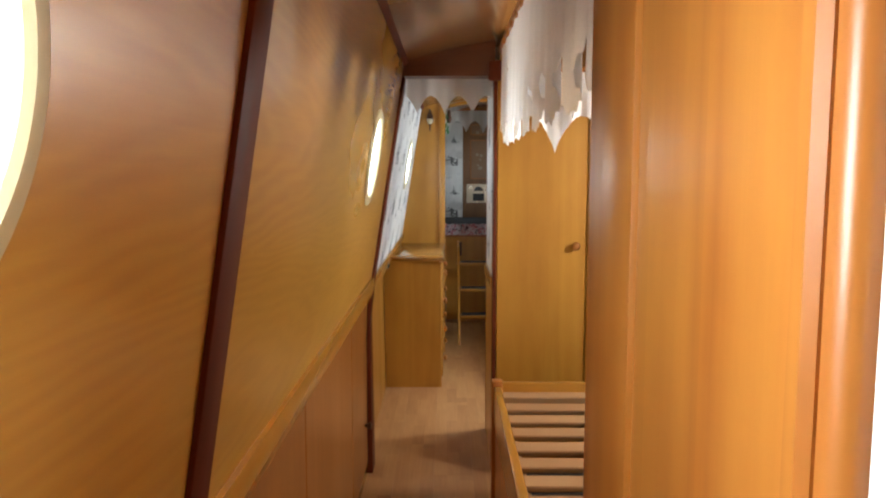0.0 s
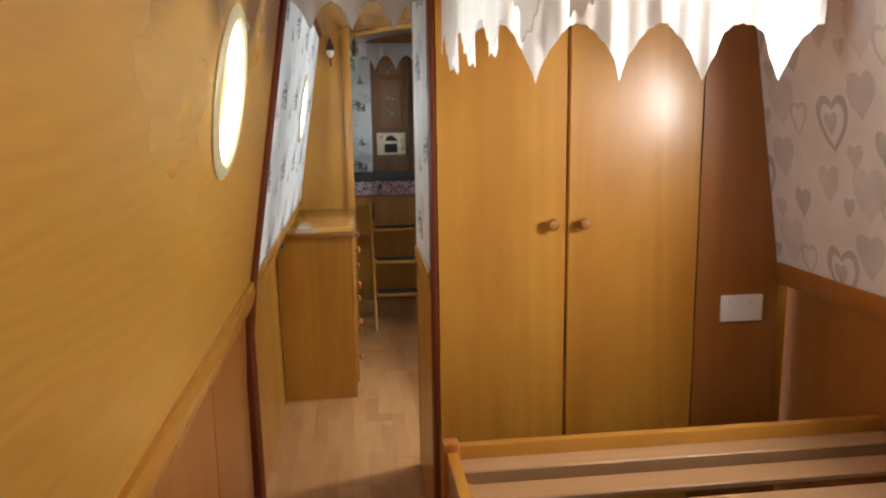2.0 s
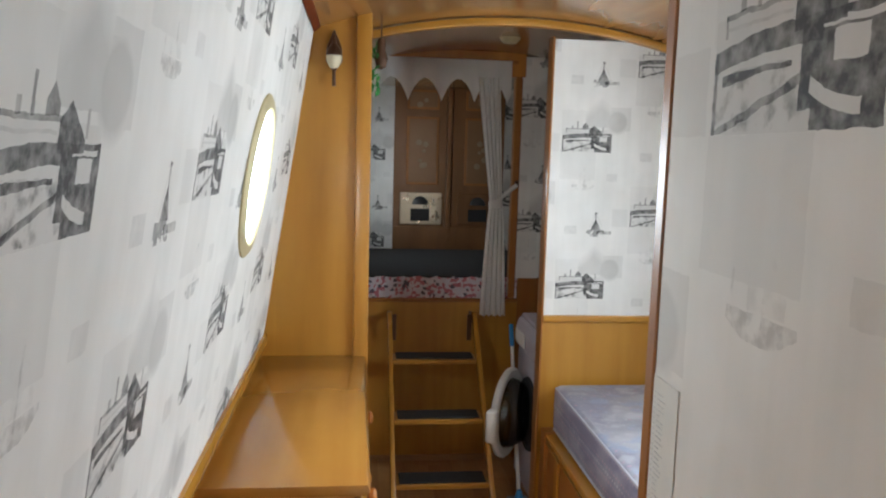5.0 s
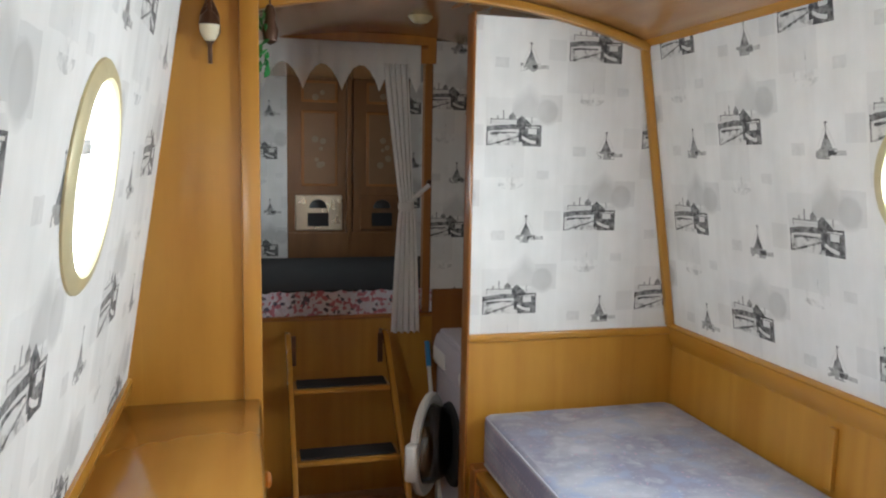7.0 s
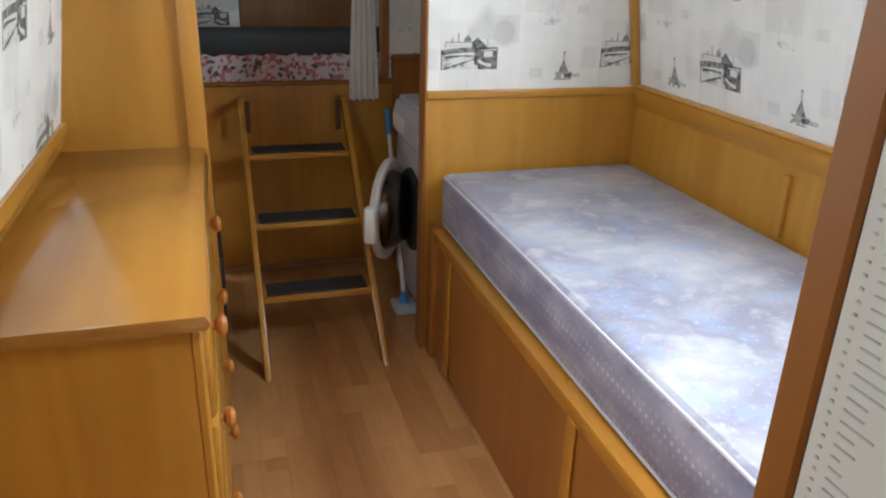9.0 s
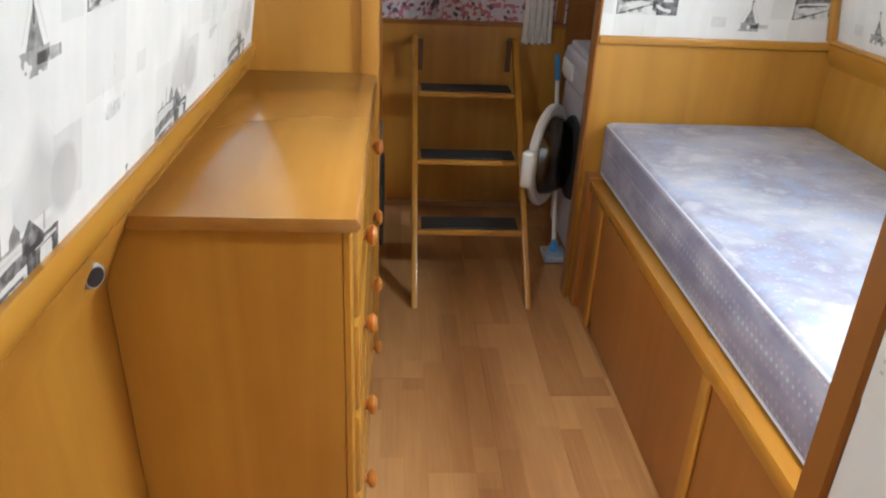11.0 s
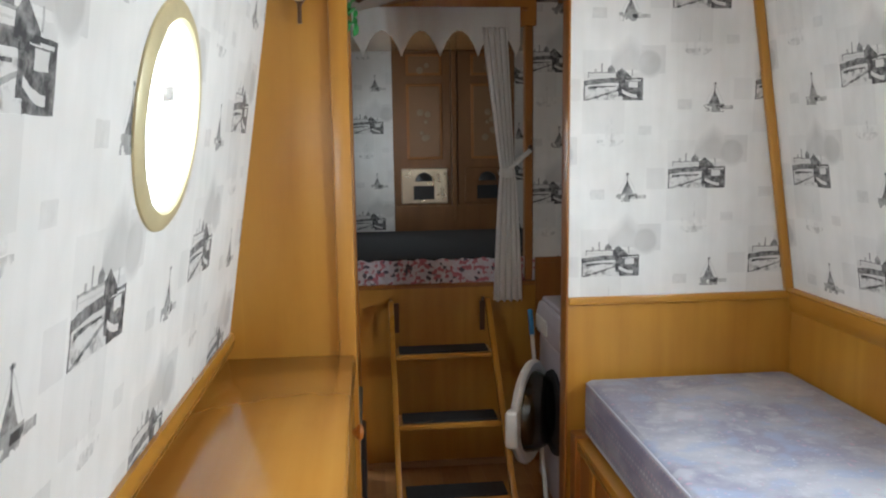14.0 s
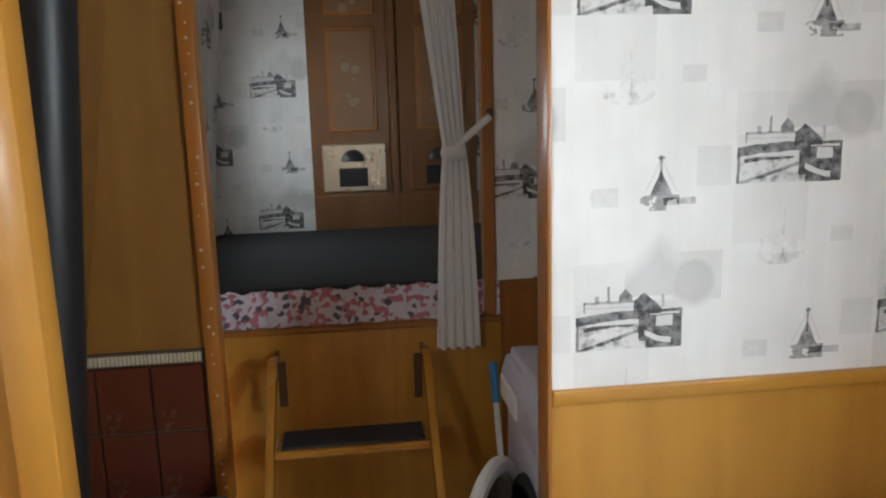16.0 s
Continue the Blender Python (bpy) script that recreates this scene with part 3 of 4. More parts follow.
def rail(name, y0, y1, z0, z1, x_of, sign, mat, proud=0.014, label="rounded wooden dado rail"):
    """A moulded rail that follows a leaning side; sign: towards the room."""
    out = []
    k = 8
    for i in range(k + 1):
        z = z0 + (z1 - z0) * i / k
        out.append((x_of(z) + sign * proud * (0.35 + 0.65 * math.sin(math.pi * (0.12 + 0.76 * i / k))), z))
    out += [(x_of(z1) - sign * 0.012, z1), (x_of(z0) - sign * 0.012, z0)]
    return solid(name, prism(out, "y", y0, y1), mat, label, "rail", "structure")


rail("trim_dado_left_bedroom", -1.5, 3.645, 0.915, 1.01, x_left, 1, M_HONEY_Y, 0.022)
rail("trim_dado_left_bunk", 3.80, 6.22, 0.955, 1.012, x_left, 1, M_HONEY_Y, 0.016)
rail("trim_dado_right_bedroom", 1.06, 3.645, 0.93, 1.008, x_hearts, -1, M_TEAK, 0.016)
rail("trim_dado_right_bunk", 4.31, 6.575, 0.925, 1.008, x_right, -1, M_HONEY_Y, 0.018)
rail("trim_dado_capping", 4.31, 6.575, 0.996, 1.014, x_right, -1, M_HONEY_Y, 0.026)

# pilaster that leans with the bedroom side
pil = [(x_left(z) + d, z) for z, d in ((1.01, 0.010), (2.09, 0.010))] + [(x_left(z) - 0.01, z) for z in (2.09, 1.01)]
solid("trim_pilaster_left", prism(pil, "y", 0.982, 1.074, bevel=0.004), M_MAHOG, "dark mahogany upright strip between wall panels", "trim", "structure")
# cornices along both sides
for nm, x_of, sg, y0, y1, mt in (("trim_cornice_left", x_left, 1, -1.5, 6.2, M_MAHOG), ("trim_cornice_right", x_right, -1, 4.31, 6.57, M_HONEY_Y)):
    solid(nm, prism([(x_of(2.04) + sg * 0.002, 2.035), (x_of(2.04) + sg * 0.022, 2.05), (x_of(2.08) + sg * 0.022, 2.10), (x_of(2.09), 2.10)], "y", y0, y1), mt, "wooden cornice strip under the ceiling", "trim", "structure")


def porthole(x_of, y, sign):
    """A round window: rim ring, liner, glass."""
    x = x_of(PORT_Z)
    tilt = math.degrees(math.atan(S))
    m = pose(x, y, PORT_Z, 0, sign * (90 + tilt), 0)
    th = thing("porthole", "round porthole window with a pale brass rim in the cabin side", "window", (x, y, PORT_Z), "portholes", "structure")
    part("rim", lathe([(0.147, 0.0), (0.149, 0.006), (0.156, 0.011), (0.174, 0.010), (0.184, 0.004), (0.185, 0.0005), (0.147, 0.0)], m, 56), M_BRASS, th, "pale cream-gold rim ring")
    part("liner", lathe([(0.1595, -0.032), (0.1595, 0.006), (0.1625, 0.006), (0.1625, -0.032), (0.1595, -0.032)], m, 56), M_WHITE, th)
    g = part("pane", lathe([(0.159, -0.016), (0.159, -0.012)], m, 48), M_GLASS, th, "clear glass pane")
    g.visible_shadow = False


for y in PORTS_L:
    porthole(x_left, y, 1)
for x_of, y in zip((x_hearts, x_right), PORTS_R):
    porthole(x_of, y, -1)
for nm, x in (("backdrop_left", -1.4), ("backdrop_right", 2.6)):
    solid(nm, box(x, x + 0.02, -25, 30, -2, 9.0, 0), SKYCARD, "bright overcast sky outside the portholes", "sky", "structure")

# ---- bathroom partition and doorway beside the first steps ----
solid("wall_bathroom_corridor", box(0.205, 0.25, 0.40, 1.025, -0.01, 2.20, 0.002), M_CHERRY, "cherry wood veneer partition of the bathroom", "wall", "structure")
solid("trim_bathroom_corner", box(0.196, 0.262, 0.80, 1.035, -0.01, 2.19, 0.008, segments=2), M_CHERRY, "rounded cherry wood corner board", "trim", "structure")
dj = solid("door_frame_bathroom", box(0.190, 0.262, 0.352, 0.412, -0.01, 2.19, 0.012, segments=3), M_CHERRY, "moulded cherry wood door frame", "door frame", "structure")
part("moulding", box(0.182, 0.2, 0.372, 0.398, 0.0, 2.15, 0.006), M_CHERRY, dj)
solid("wall_bathroom_corridor_rear", box(0.205, 0.25, -1.5, -0.55, -0.01, 2.20, 0.002), M_CHERRY, "cherry wood veneer partition", "wall", "structure")
solid("wall_bathroom_head", box(0.205, 0.25, -0.55, 0.345, 2.0, 2.20, 0.002), M_CHERRY, "cherry wood panel above the door", "wall", "structure")
solid("wall_bathroom_bulkhead", box(0.262, 1.62, 0.985, 1.03, -0.01, 2.2, 0), M_PAINT, "white painted bulkhead", "wall", "structure")
solid("wall_bathroom_outer", box(1.40, 1.46, -1.5, 0.985, -0.01, 2.2, 0), M_PAINT, "white panelled bathroom side", "wall", "structure")
bd = thing("bathroom_door", "white bathroom door standing open with a pale blue glazed panel", "door", (0.5, 0.33, 0))
part("leaf", box(0.203, 0.86, 0.312, 0.349, 0.01, 1.98, 0.004), M_PAINT, bd)
part("glazing", box(0.222, 0.80, 0.306, 0.313, 1.28, 1.40, 0.002), M_PALEBLUE, bd, "pale blue panel")
part("bead", box(0.214, 0.81, 0.300, 0.312, 1.325, 1.333, 0.002), M_PAINT, bd)
bc = thing("bathroom_curtain", "white shower curtain with a pale blue pattern", "curtain", (0.55, 0.93, 0.1))
cb = bmesh.new()
pts = [(0.285 + 0.9 * i / 60, 0.945 + 0.018 * math.sin(i * 1.15)) for i in range(61)]
prism(pts + [(p, q + 0.004) for p, q in pts[::-1]], "z", 0.12, 1.95, cb)
part("sheet", cb, M_PAINT, bc)
for k in range(3):
    part("patch", box(0.33 + 0.3 * k, 0.47 + 0.3 * k, 0.918, 0.924, 0.95 + 0.12 * k, 1.28 + 0.1 * k, 0.002), M_PALEBLUE, bc, "pale blue printed patch")

# ---- bulkhead between bedroom and bunk room ----
bk = solid("door_frame_bulkhead", prism([(-0.225, 1.99), (0.232, 1.99), (0.232, 2.15)] + [(0.232 - 0.47 * i / 8, z_ceiling(0.232 - 0.47 * i / 8) + 0.01) for i in range(9)], "y", 3.65, 3.76), M_MAHOG_X, "dark mahogany door head under the curved ceiling", "door frame", "structure")
jl = [(-0.42, 0.0), (-0.376, 0.0), (-0.385, 0.80), (x_left(1.0) + 0.012, 1.0), (x_left(1.99) + 0.012, 1.99), (x_left(1.99) - 0.02, 1.99), (x_left(1.0) - 0.02, 1.0)]
part("jamb", prism(jl, "y", 3.66, 3.78, bevel=0.004), M_MAHOG, bk, "dark mahogany jamb following the cabin side")
part("jamb", box(0.227, 0.243, 3.640, 3.736, 0.0, 1.992, 0.005, segments=2), M_MAHOG, bk)
part("corner_block", box(0.196, 0.268, 3.600, 3.652, 1.965, 2.06, 0.014, segments=2), M_MAHOG, bk)

# ---- wardrobe block ----
wr = thing("wardrobe", "built-in honey wood wardrobe with two tall doors and round knobs", "wardrobe", (0.7, 3.98, 0))
part("body", prism([(0.256, 0.0), (1.52, 0.0), (1.52, 0.95), (1.37, 2.1), (0.9, 2.165), (0.256, 2.13)], "y", 3.672, 4.27), M_HONEY, wr)
part("door", box(0.2445, 0.684, 3.648, 3.670, 0.10, 1.98, 0.004), M_HONEY, wr)
part("door", box(0.692, 1.158, 3.648, 3.670, 0.10, 1.98, 0.004), M_HONEY, wr)
part("filler", prism([(1.164, 0.0), (1.472, 0.0), (1.472, 0.95), (1.295, 2.06), (1.164, 2.09)], "y", 3.655, 3.671), M_TEAK, wr, "reddish filler board beside the doors")
for kx in (0.632, 0.742):
    part("knob", lathe([(0.010, 0), (0.009, 0.012), (0.017, 0.020), (0.021, 0.032), (0.015, 0.042), (0.0, 0.045)], pose(kx, 3.650, 1.17, 90, 0, 0), 16), M_TEAK, wr, "turned cherry wood knob")
sk = thing("socket", "white double wall socket plate on the wardrobe side", "socket", (1.333, 3.65, 0.84))
part("plate", box(1.255, 1.412, 3.643, 3.655, 0.795, 0.892, 0.004, segments=2), M_WHITE, sk)
for dx in (1.295, 1.37):
    part("rocker", box(dx - 0.012, dx + 0.012, 3.640, 3.645, 0.855, 0.878, 0.002), M_WHITE, sk)
bm = wall_panel(lambda u, v: (0.232, u, v), 3.737, 4.311, 1.0, 2.14, (), 0.02, (1, 0, 0), (0.04, -1.665, -1))
solid("wall_wardrobe_side", bm, M_HARBOUR, "harbour wallpaper on the corridor side of the wardrobe", "wall", "structure")
solid("wall_wardrobe_side_lower", box(0.232, 0.25, 3.737, 4.311, 0, 1.0, 0), M_HONEY, "honey wood panel below the wallpaper", "wall", "structure")
solid("trim_wardrobe_dado", box(0.222, 0.232, 3.738, 4.311, 0.94, 1.0, 0.003), M_HONEY_Y, "wooden dado strip", "trim", "structure")
# honey upright given the darker teak so that it reads as backlit
solid("trim_wardrobe_edge", box(0.230, 0.252, 4.312, 4.332, 0.0, 2.13, 0.002), M_TEAK, "honey wood upright covering the partition edge, coloured darker as backlit", "trim", "structure")
bm = wall_panel(lambda u, v: (u, 4.30, v), 0.262, 1.52, 0.0, 2.10, (), 0.03, (0, -1, 0))
solid("wall_bunk_end", bm, M_HARBOUR, "harbour wallpaper at the foot of the bunk", "wall", "structure")

# ---- partition beyond the bunk ----
pw = wall_panel(lambda u, v: (u, 6.582, v), 0.7075, 1.55, 1.0, 2.11, (), 0.06, (0, 1, 0), (-0.146, -1.072, 1))
for v in pw.verts:
    lim = x_right(v.co.z) + 0.01
    if v.co.x > 1.2:
        v.co.x = lim
uvp = pw.loops.layers.uv["UVMap"]
for f in pw.faces:
    for lp in f.loops:
        lp[uvp].uv = (lp.vert.co.x - 0.146, lp.vert.co.z - 1.072)
solid("wall_bunk_partition", pw, M_HARBOUR, "white harbour-print wallpaper above a wooden dado", "wall", "structure")
solid("wall_bunk_partition_lower", box(0.7075, 1.535, 6.585, 6.64, 0.0, 1.0, 0), M_HONEY, "honey wood panel below the wallpaper", "wall", "structure")
solid("trim_partition_dado", box(0.7075, 1.52, 6.568, 6.586, 0.975, 1.003, 0.005, segments=2), M_HONEY_X, "rounded wooden dado rail", "trim", "structure")
solid("trim_partition_edge", box(0.699, 0.7065, 6.572, 6.65, 0.0, 2.12, 0.002, segments=2), M_TEAK, "wooden strip on the partition edge", "trim", "structure")
ct = [(x_right(z) - 0.002, z) for z in (1.008, 2.05)] + [(x_right(z) - 0.030, z) for z in (2.05, 1.008)]
solid("trim_partition_corner", prism(ct, "y", 6.556, 6.58, bevel=0.003), M_HONEY, "leaning wooden corner strip", "trim", "structure")
ar = [(-0.02 + 1.37 * i / 20, z_ceiling(-0.02 + 1.37 * i / 20) - 0.004) for i in range(21)]
solid("trim_ceiling_arch", prism(ar + [(x, z - 0.030) for x, z in ar[::-1]], "y", 6.545, 6.58, bevel=0.004), M_HONEY_X, "curved wooden ceiling moulding over the passage", "trim", "structure")

# ---- double bed with slats ----
bed = thing("double_bed", "bare wooden double bed frame with open slats, no mattress", "bed", (0.8, 2.1, 0))
part("side_rail", box(0.205, 0.238, 1.06, 3.19, 0.44, 0.605, 0.006, segments=2), M_HONEY_Y, bed)
part("foot_rail", box(0.235, 1.538, 3.165, 3.195, 0.44, 0.618, 0.008, segments=2), M_HONEY_X, bed, "rounded foot rail")
part("ledge", box(0.238, 1.538, 3.085, 3.163, 0.50, 0.578, 0.004), M_SLAT, bed)
part("post", box(0.196, 0.244, 3.150, 3.205, 0.0, 0.628, 0.008, segments=2), M_CHERRY, bed)
part("bearer", box(0.238, 0.262, 1.06, 3.08, 0.50, 0.548, 0.003), M_SLAT, bed)
part("side_panel", box(0.212, 0.232, 1.06, 3.15, 0.0, 0.44, 0.003), M_CHERRY, bed)
for i in range(14):
    y = 2.985 - 0.148 * i
    part("slat", box(0.240, 1.535, y - 0.045, y + 0.045, 0.550, 0.570, 0.004), M_SLAT, bed)
# solid block added under the slats; its near-black colour is the shade there
solid("underbed_shade_block", box(0.25, 1.538, 1.06, 3.08, 0.0, 0.30, 0.0), M_UNDER, "near-black block for the shade under the slats", "storage", "structure")


def valance(name, label, spot, length, tips, top, low, high, phase=0.0, pleat=0.012, lean=0.0, fingers=False):
    """A gathered lace strip with pointed scallops; spot(s, off) gives x, y."""
    th = thing(name, label, "curtain", (*spot(length / 2, 0), 2.1))
    bm = bmesh.new()
    n, rows = int(length / 0.004), 9
    grid = []
    for i in range(n + 1):
        s = length * i / n
        turn_ = math.pi * (s / length * tips + phase)
        k = 1 - abs(math.cos(turn_)) if fingers else abs(math.sin(turn_))
        end = low + (high - low) * k ** 0.8 + (0.045 if fingers else 0.012) * (high - low) * math.sin(s * 262)
        off = pleat * (math.sin(s * 46) + 0.5 * math.sin(s * 91 + 1))
        zt = top(s) if callable(top) else top
        col = []
        for j in range(rows + 1):
            z = zt + (end - zt) * j / rows
            x, y = spot(s, off * (0.35 + 0.65 * j / rows) + lean * j / rows)
            col.append(bm.verts.new((x, y, z)))
        grid.append(col)
    for a, b in zip(grid, grid[1:]):
        for j in range(rows):
            bm.faces.new((a[j], b[j], b[j + 1], a[j + 1]))
    ob = part("lace", bm, M_LACE, th)
    sol = ob.modifiers.new("thickness", "SOLIDIFY")
    sol.thickness = 0.002
    return th


v1 = valance("bed_valance", "white lace valance with pointed scallops across the bed", lambda s, o: (0.27 + s, 3.16 + o), 0.99, 4.38, 1.945, 1.612, 1.765, 0.185)
part("rail", rod((0.25, 3.172, 1.957), (1.295, 3.172, 1.957), 0.011), M_CHERRY, v1, "round wooden curtain rail")
part("finial", lathe([(0.011, 0), (0.020, 0.006), (0.026, 0.022), (0.018, 0.040), (0.0, 0.046)], pose(1.292, 3.172, 1.957, 0, 90, 0), 16), M_CHERRY, v1, "turned wooden rail end")
part("bracket", box(1.268, 1.300, 3.165, 3.18, 1.90, 1.95, 0.006, segments=2), M_CHERRY, v1)
for i in range(9):
    part("ring", lathe([(0.0125, -0.003), (0.017, -0.003), (0.017, 0.003), (0.0125, 0.003), (0.0125, -0.003)], pose(0.32 + 0.115 * i, 3.172, 1.953, 0, 90, 0), 14), M_STEEL, v1, "small brass curtain ring")
v2 = valance("bed_valance", "white lace valance hanging along the passage side of the bed", lambda s, o: (0.252 + o, 1.06 + s), 2.42, 8.34, 2.10, 1.648, 1.79, 0.362, 0.010, 0.0, True)
part("rail", box(0.240, 0.262, 1.05, 3.60, 2.09, 2.115, 0.004), M_CHERRY, v2, "wooden curtain rail")
for i in range(12):
    y = 1.25 + 0.18 * i
    part("ring", lathe([(0.012, 0), (0.016, 0.006), (0.012, 0.012)], pose(0.236, y, 2.085, 0, 90, 0), 10), M_CHERRY, v2)
v3 = valance("doorway_valance", "white lace valance over the doorway to the bunk room", lambda s, o: (-0.205 + s, 3.80 + o), 0.43, 3.1, 2.08, 1.815, 1.91, 0.6, 0.006)
part("rail", box(-0.21, 0.226, 3.790, 3.80, 2.07, 2.085, 0.002), M_HONEY_X, v3)

# ---- cupboards low on the passage side ----
cup = thing("low_cupboard", "low reddish wood cupboard doors below the dado rail", "cupboard", (-0.40, 2.6, 0))
for y0, y1 in ((0.95, 2.03), (2.04, 3.05), (3.06, 3.63)):
    part("door", box(-0.412, -0.398, y0, y1, 0.07, 0.91, 0.004), M_TEAK, cup)
part("plinth", box(-0.412, -0.404, 0.9, 3.64, 0.0, 0.068, 0.002), M_HONEY_Y, cup)
for y in (1.15, 3.52):
    part("knob", lathe([(0.008, 0), (0.008, 0.012), (0.017, 0.02), (0.017, 0.032), (0.0, 0.038)], pose(-0.400, y, 0.30 if y > 3 else 0.80, 0, 90, 0), 14), M_BRONZE, cup, "round dark knob")

# ---- chest of drawers ----
ch = thing("chest_of_drawers", "honey wood built-in chest of drawers with a glossy top", "chest of drawers", (-0.2, 5.7, 0))
body = [(-0.430, 0.0), (-0.052, 0.0), (-0.052, 0.910), (-0.402, 0.910), (-0.444, 0.80)]
part("body", prism(body, "y", 5.190, 6.215), M_HONEY, ch)
part("top", prism([(-0.396, 0.911), (-0.026, 0.911), (-0.018, 0.921), (-0.026, 0.936), (-0.386, 0.936)], "y", 5.172, 6.215, bevel=0.002), M_TOP, ch, "glossy varnished top")
part("front_stile", box(-0.052, -0.036, 5.19, 5.245, 0.0, 0.9, 0.003), M_HONEY, ch)
part("front_stile", box(-0.052, -0.036, 6.16, 6.215, 0.0, 0.9, 0.003), M_HONEY, ch)
for i, (z0, z1) in enumerate(((0.70, 0.885), (0.49, 0.685), (0.275, 0.475), (0.06, 0.26))):
    dr = part("drawer", box(-0.051, -0.026, 5.25, 6.155, z0, z1, 0.008, segments=2), M_HONEY_Y, ch)
    for y in (5.42, 5.98):
        part("knob", lathe([(0.010, 0), (0.009, 0.006), (0.019, 0.012), (0.022, 0.020), (0.015, 0.028), (0.0, 0.030)], pose(-0.027, y, (z0 + z1) / 2, 0, 90, 0), 16), M_CHERRY, dr, "turned wooden knob")

# ---- tall panel and stove recess ----
tp = [(-0.40, 0.93), (-0.0665, 0.93), (-0.0665, 2.11), (x_left(2.1), 2.11), (x_left(1.0) - 0.005, 1.0)]
pn = solid("wall_stove_panel", prism(tp, "y", 6.222, 6.25), M_HONEY, "tall honey wood panel above the chest", "wall", "structure")
part("edge_post", box(-0.066, -0.014, 6.205, 6.262, 0.0, 2.12, 0.006, segments=2), M_HONEY, pn, "paler wood edge post")
solid("wall_stove_lower", box(-0.42, -0.066, 6.225, 6.25, 0.0, 0.93, 0), M_HONEY, "wood panel behind the chest", "wall", "structure")
rb = solid("wall_recess_back", box(-0.47, -0.075, 7.385, 7.42, 0.88, 2.15, 0), M_PALEWOOD, "worn wood board at the back of the stove recess", "wall", "structure")
rt = solid("wall_recess_tiles", box(-0.47, -0.075, 7.392, 7.42, 0.0, 0.84, 0), M_GROUT, "dark red glazed tiles behind the stove", "wall", "structure")
tile_mesh = finish(box(-0.072, 0.072, -0.006, 0.006, -0.097, 0.097, 0.003), "tile", M_TILE)
for i in range(3):
    for j in range(4):
        t_ = new("tile", tile_mesh)
        t_.location = (-0.157 - 0.149 * i, 7.389, 0.739 - 0.2 * j)
        t_.parent = rt
mz = solid("trim_mosaic", box(-0.47, -0.078, 7.372, 7.40, 0.842, 0.882, 0.002), M_GROUT, "cream mosaic strip above the red tiles", "trim", "structure")
bit = finish(box(-0.0045, 0.0045, -0.003, 0.003, -0.014, 0.014, 0.0015), "mosaic", M_CREAM)
for i in range(34):
    b_ = new("mosaic", bit)
    b_.location = (-0.088 - 0.0112 * i, 7.371, 0.862)
    b_.parent = mz
stv = thing("stove", "black cast iron stove with a dusty top in a recess", "stove", (-0.2, 6.9, 0))
part("body", box(-0.39, -0.03, 6.55, 7.20, 0.10, 0.47, 0.02, segments=3), M_BLACK, stv)
part("top_plate", box(-0.40, -0.02, 6.53, 7.26, 0.472, 0.495, 0.006), M_ASH, stv, "dusty grey top plate")
part("door", box(-0.03, -0.008, 6.66, 7.05, 0.17, 0.42, 0.01, segments=2), M_BLACK, stv)
part("flue", rod((-0.315, 6.86, 0.49), (-0.175, 6.86, 2.14), 0.062, 24), M_BLACK, stv, "black flue pipe")
for y in (6.62, 7.12):
    for x in (-0.35, -0.07):
        part("foot", box(x - 0.02, x + 0.02, y - 0.02, y + 0.02, 0.0, 0.10, 0.004), M_BLACK, stv)
sp = solid("trim_recess_post", box(-0.072, -0.030, 7.36, 7.44, 0.0, 2.16, 0.005, segments=2), M_CHERRY, "wooden post studded with pale dots", "trim", "structure")
rng = random.Random(4)
for i in range(46):
    z = 0.12 + 0.042 * i + rng.uniform(-0.012, 0.012)
    x = -0.051 + rng.uniform(-0.008, 0.008)
    r = rng.uniform(0.0025, 0.005)
    part("stud", lathe([(r, 0), (r * 0.7, 0.002), (0, 0.003)], pose(x, 7.360, z, 90, 0, 0), 8), M_CREAM if rng.random() > 0.3 else M_CHERRY, sp)
solid("trim_floor_strip", box(-0.03, 0.79, 7.485, 7.50, 0.0, 0.03, 0.004), M_SLAT, "pale skirting strip under the end bed", "trim", "structure")

# ---- small things on the tall panel ----
orn = thing("wall_ornament", "small dark wall bracket with a cream bowl", "ornament", (-0.14, 6.22, 1.95))
part("back", prism([(-0.165, 1.99), (-0.14, 2.05), (-0.115, 1.99), (-0.112, 1.945), (-0.14, 1.905), (-0.168, 1.945)], "y", 6.205, 6.221, bevel=0.004), M_BRONZE, orn)
part("bowl", lathe([(0.0, -0.032), (0.014, -0.028), (0.024, -0.008), (0.026, 0.010), (0.021, 0.010), (0.0, 0.004)], pose(-0.14, 6.192, 1.95), 18), M_CREAM, orn, "cream glazed bowl")
part("stem", rod((-0.14, 6.20, 1.915), (-0.14, 6.20, 1.862), 0.006), M_BRONZE, orn)
part("hood", lathe([(0.028, 0.0), (0.022, 0.022), (0.008, 0.036), (0.006, 0.066), (0.0, 0.07)], pose(-0.14, 6.194, 1.962), 16), M_BRONZE, orn)
vine = thing("hanging_ornament", "small dark hanging ornament with trailing green leaves", "ornament", (0.02, 6.29, 1.95))
part("bundle", lathe([(0.0, 0), (0.022, 0.012), (0.030, 0.05), (0.018, 0.085), (0.022, 0.11), (0.012, 0.135), (0.0, 0.14)], pose(0.018, 6.285, 1.93) @ Matrix.Diagonal((0.8, 0.8, 0.8, 1)), 14), M_BRONZE, vine)
part("cord", rod((0.018, 6.285, 2.03), (0.018, 6.285, 2.13), 0.003, 6), M_BRONZE, vine)
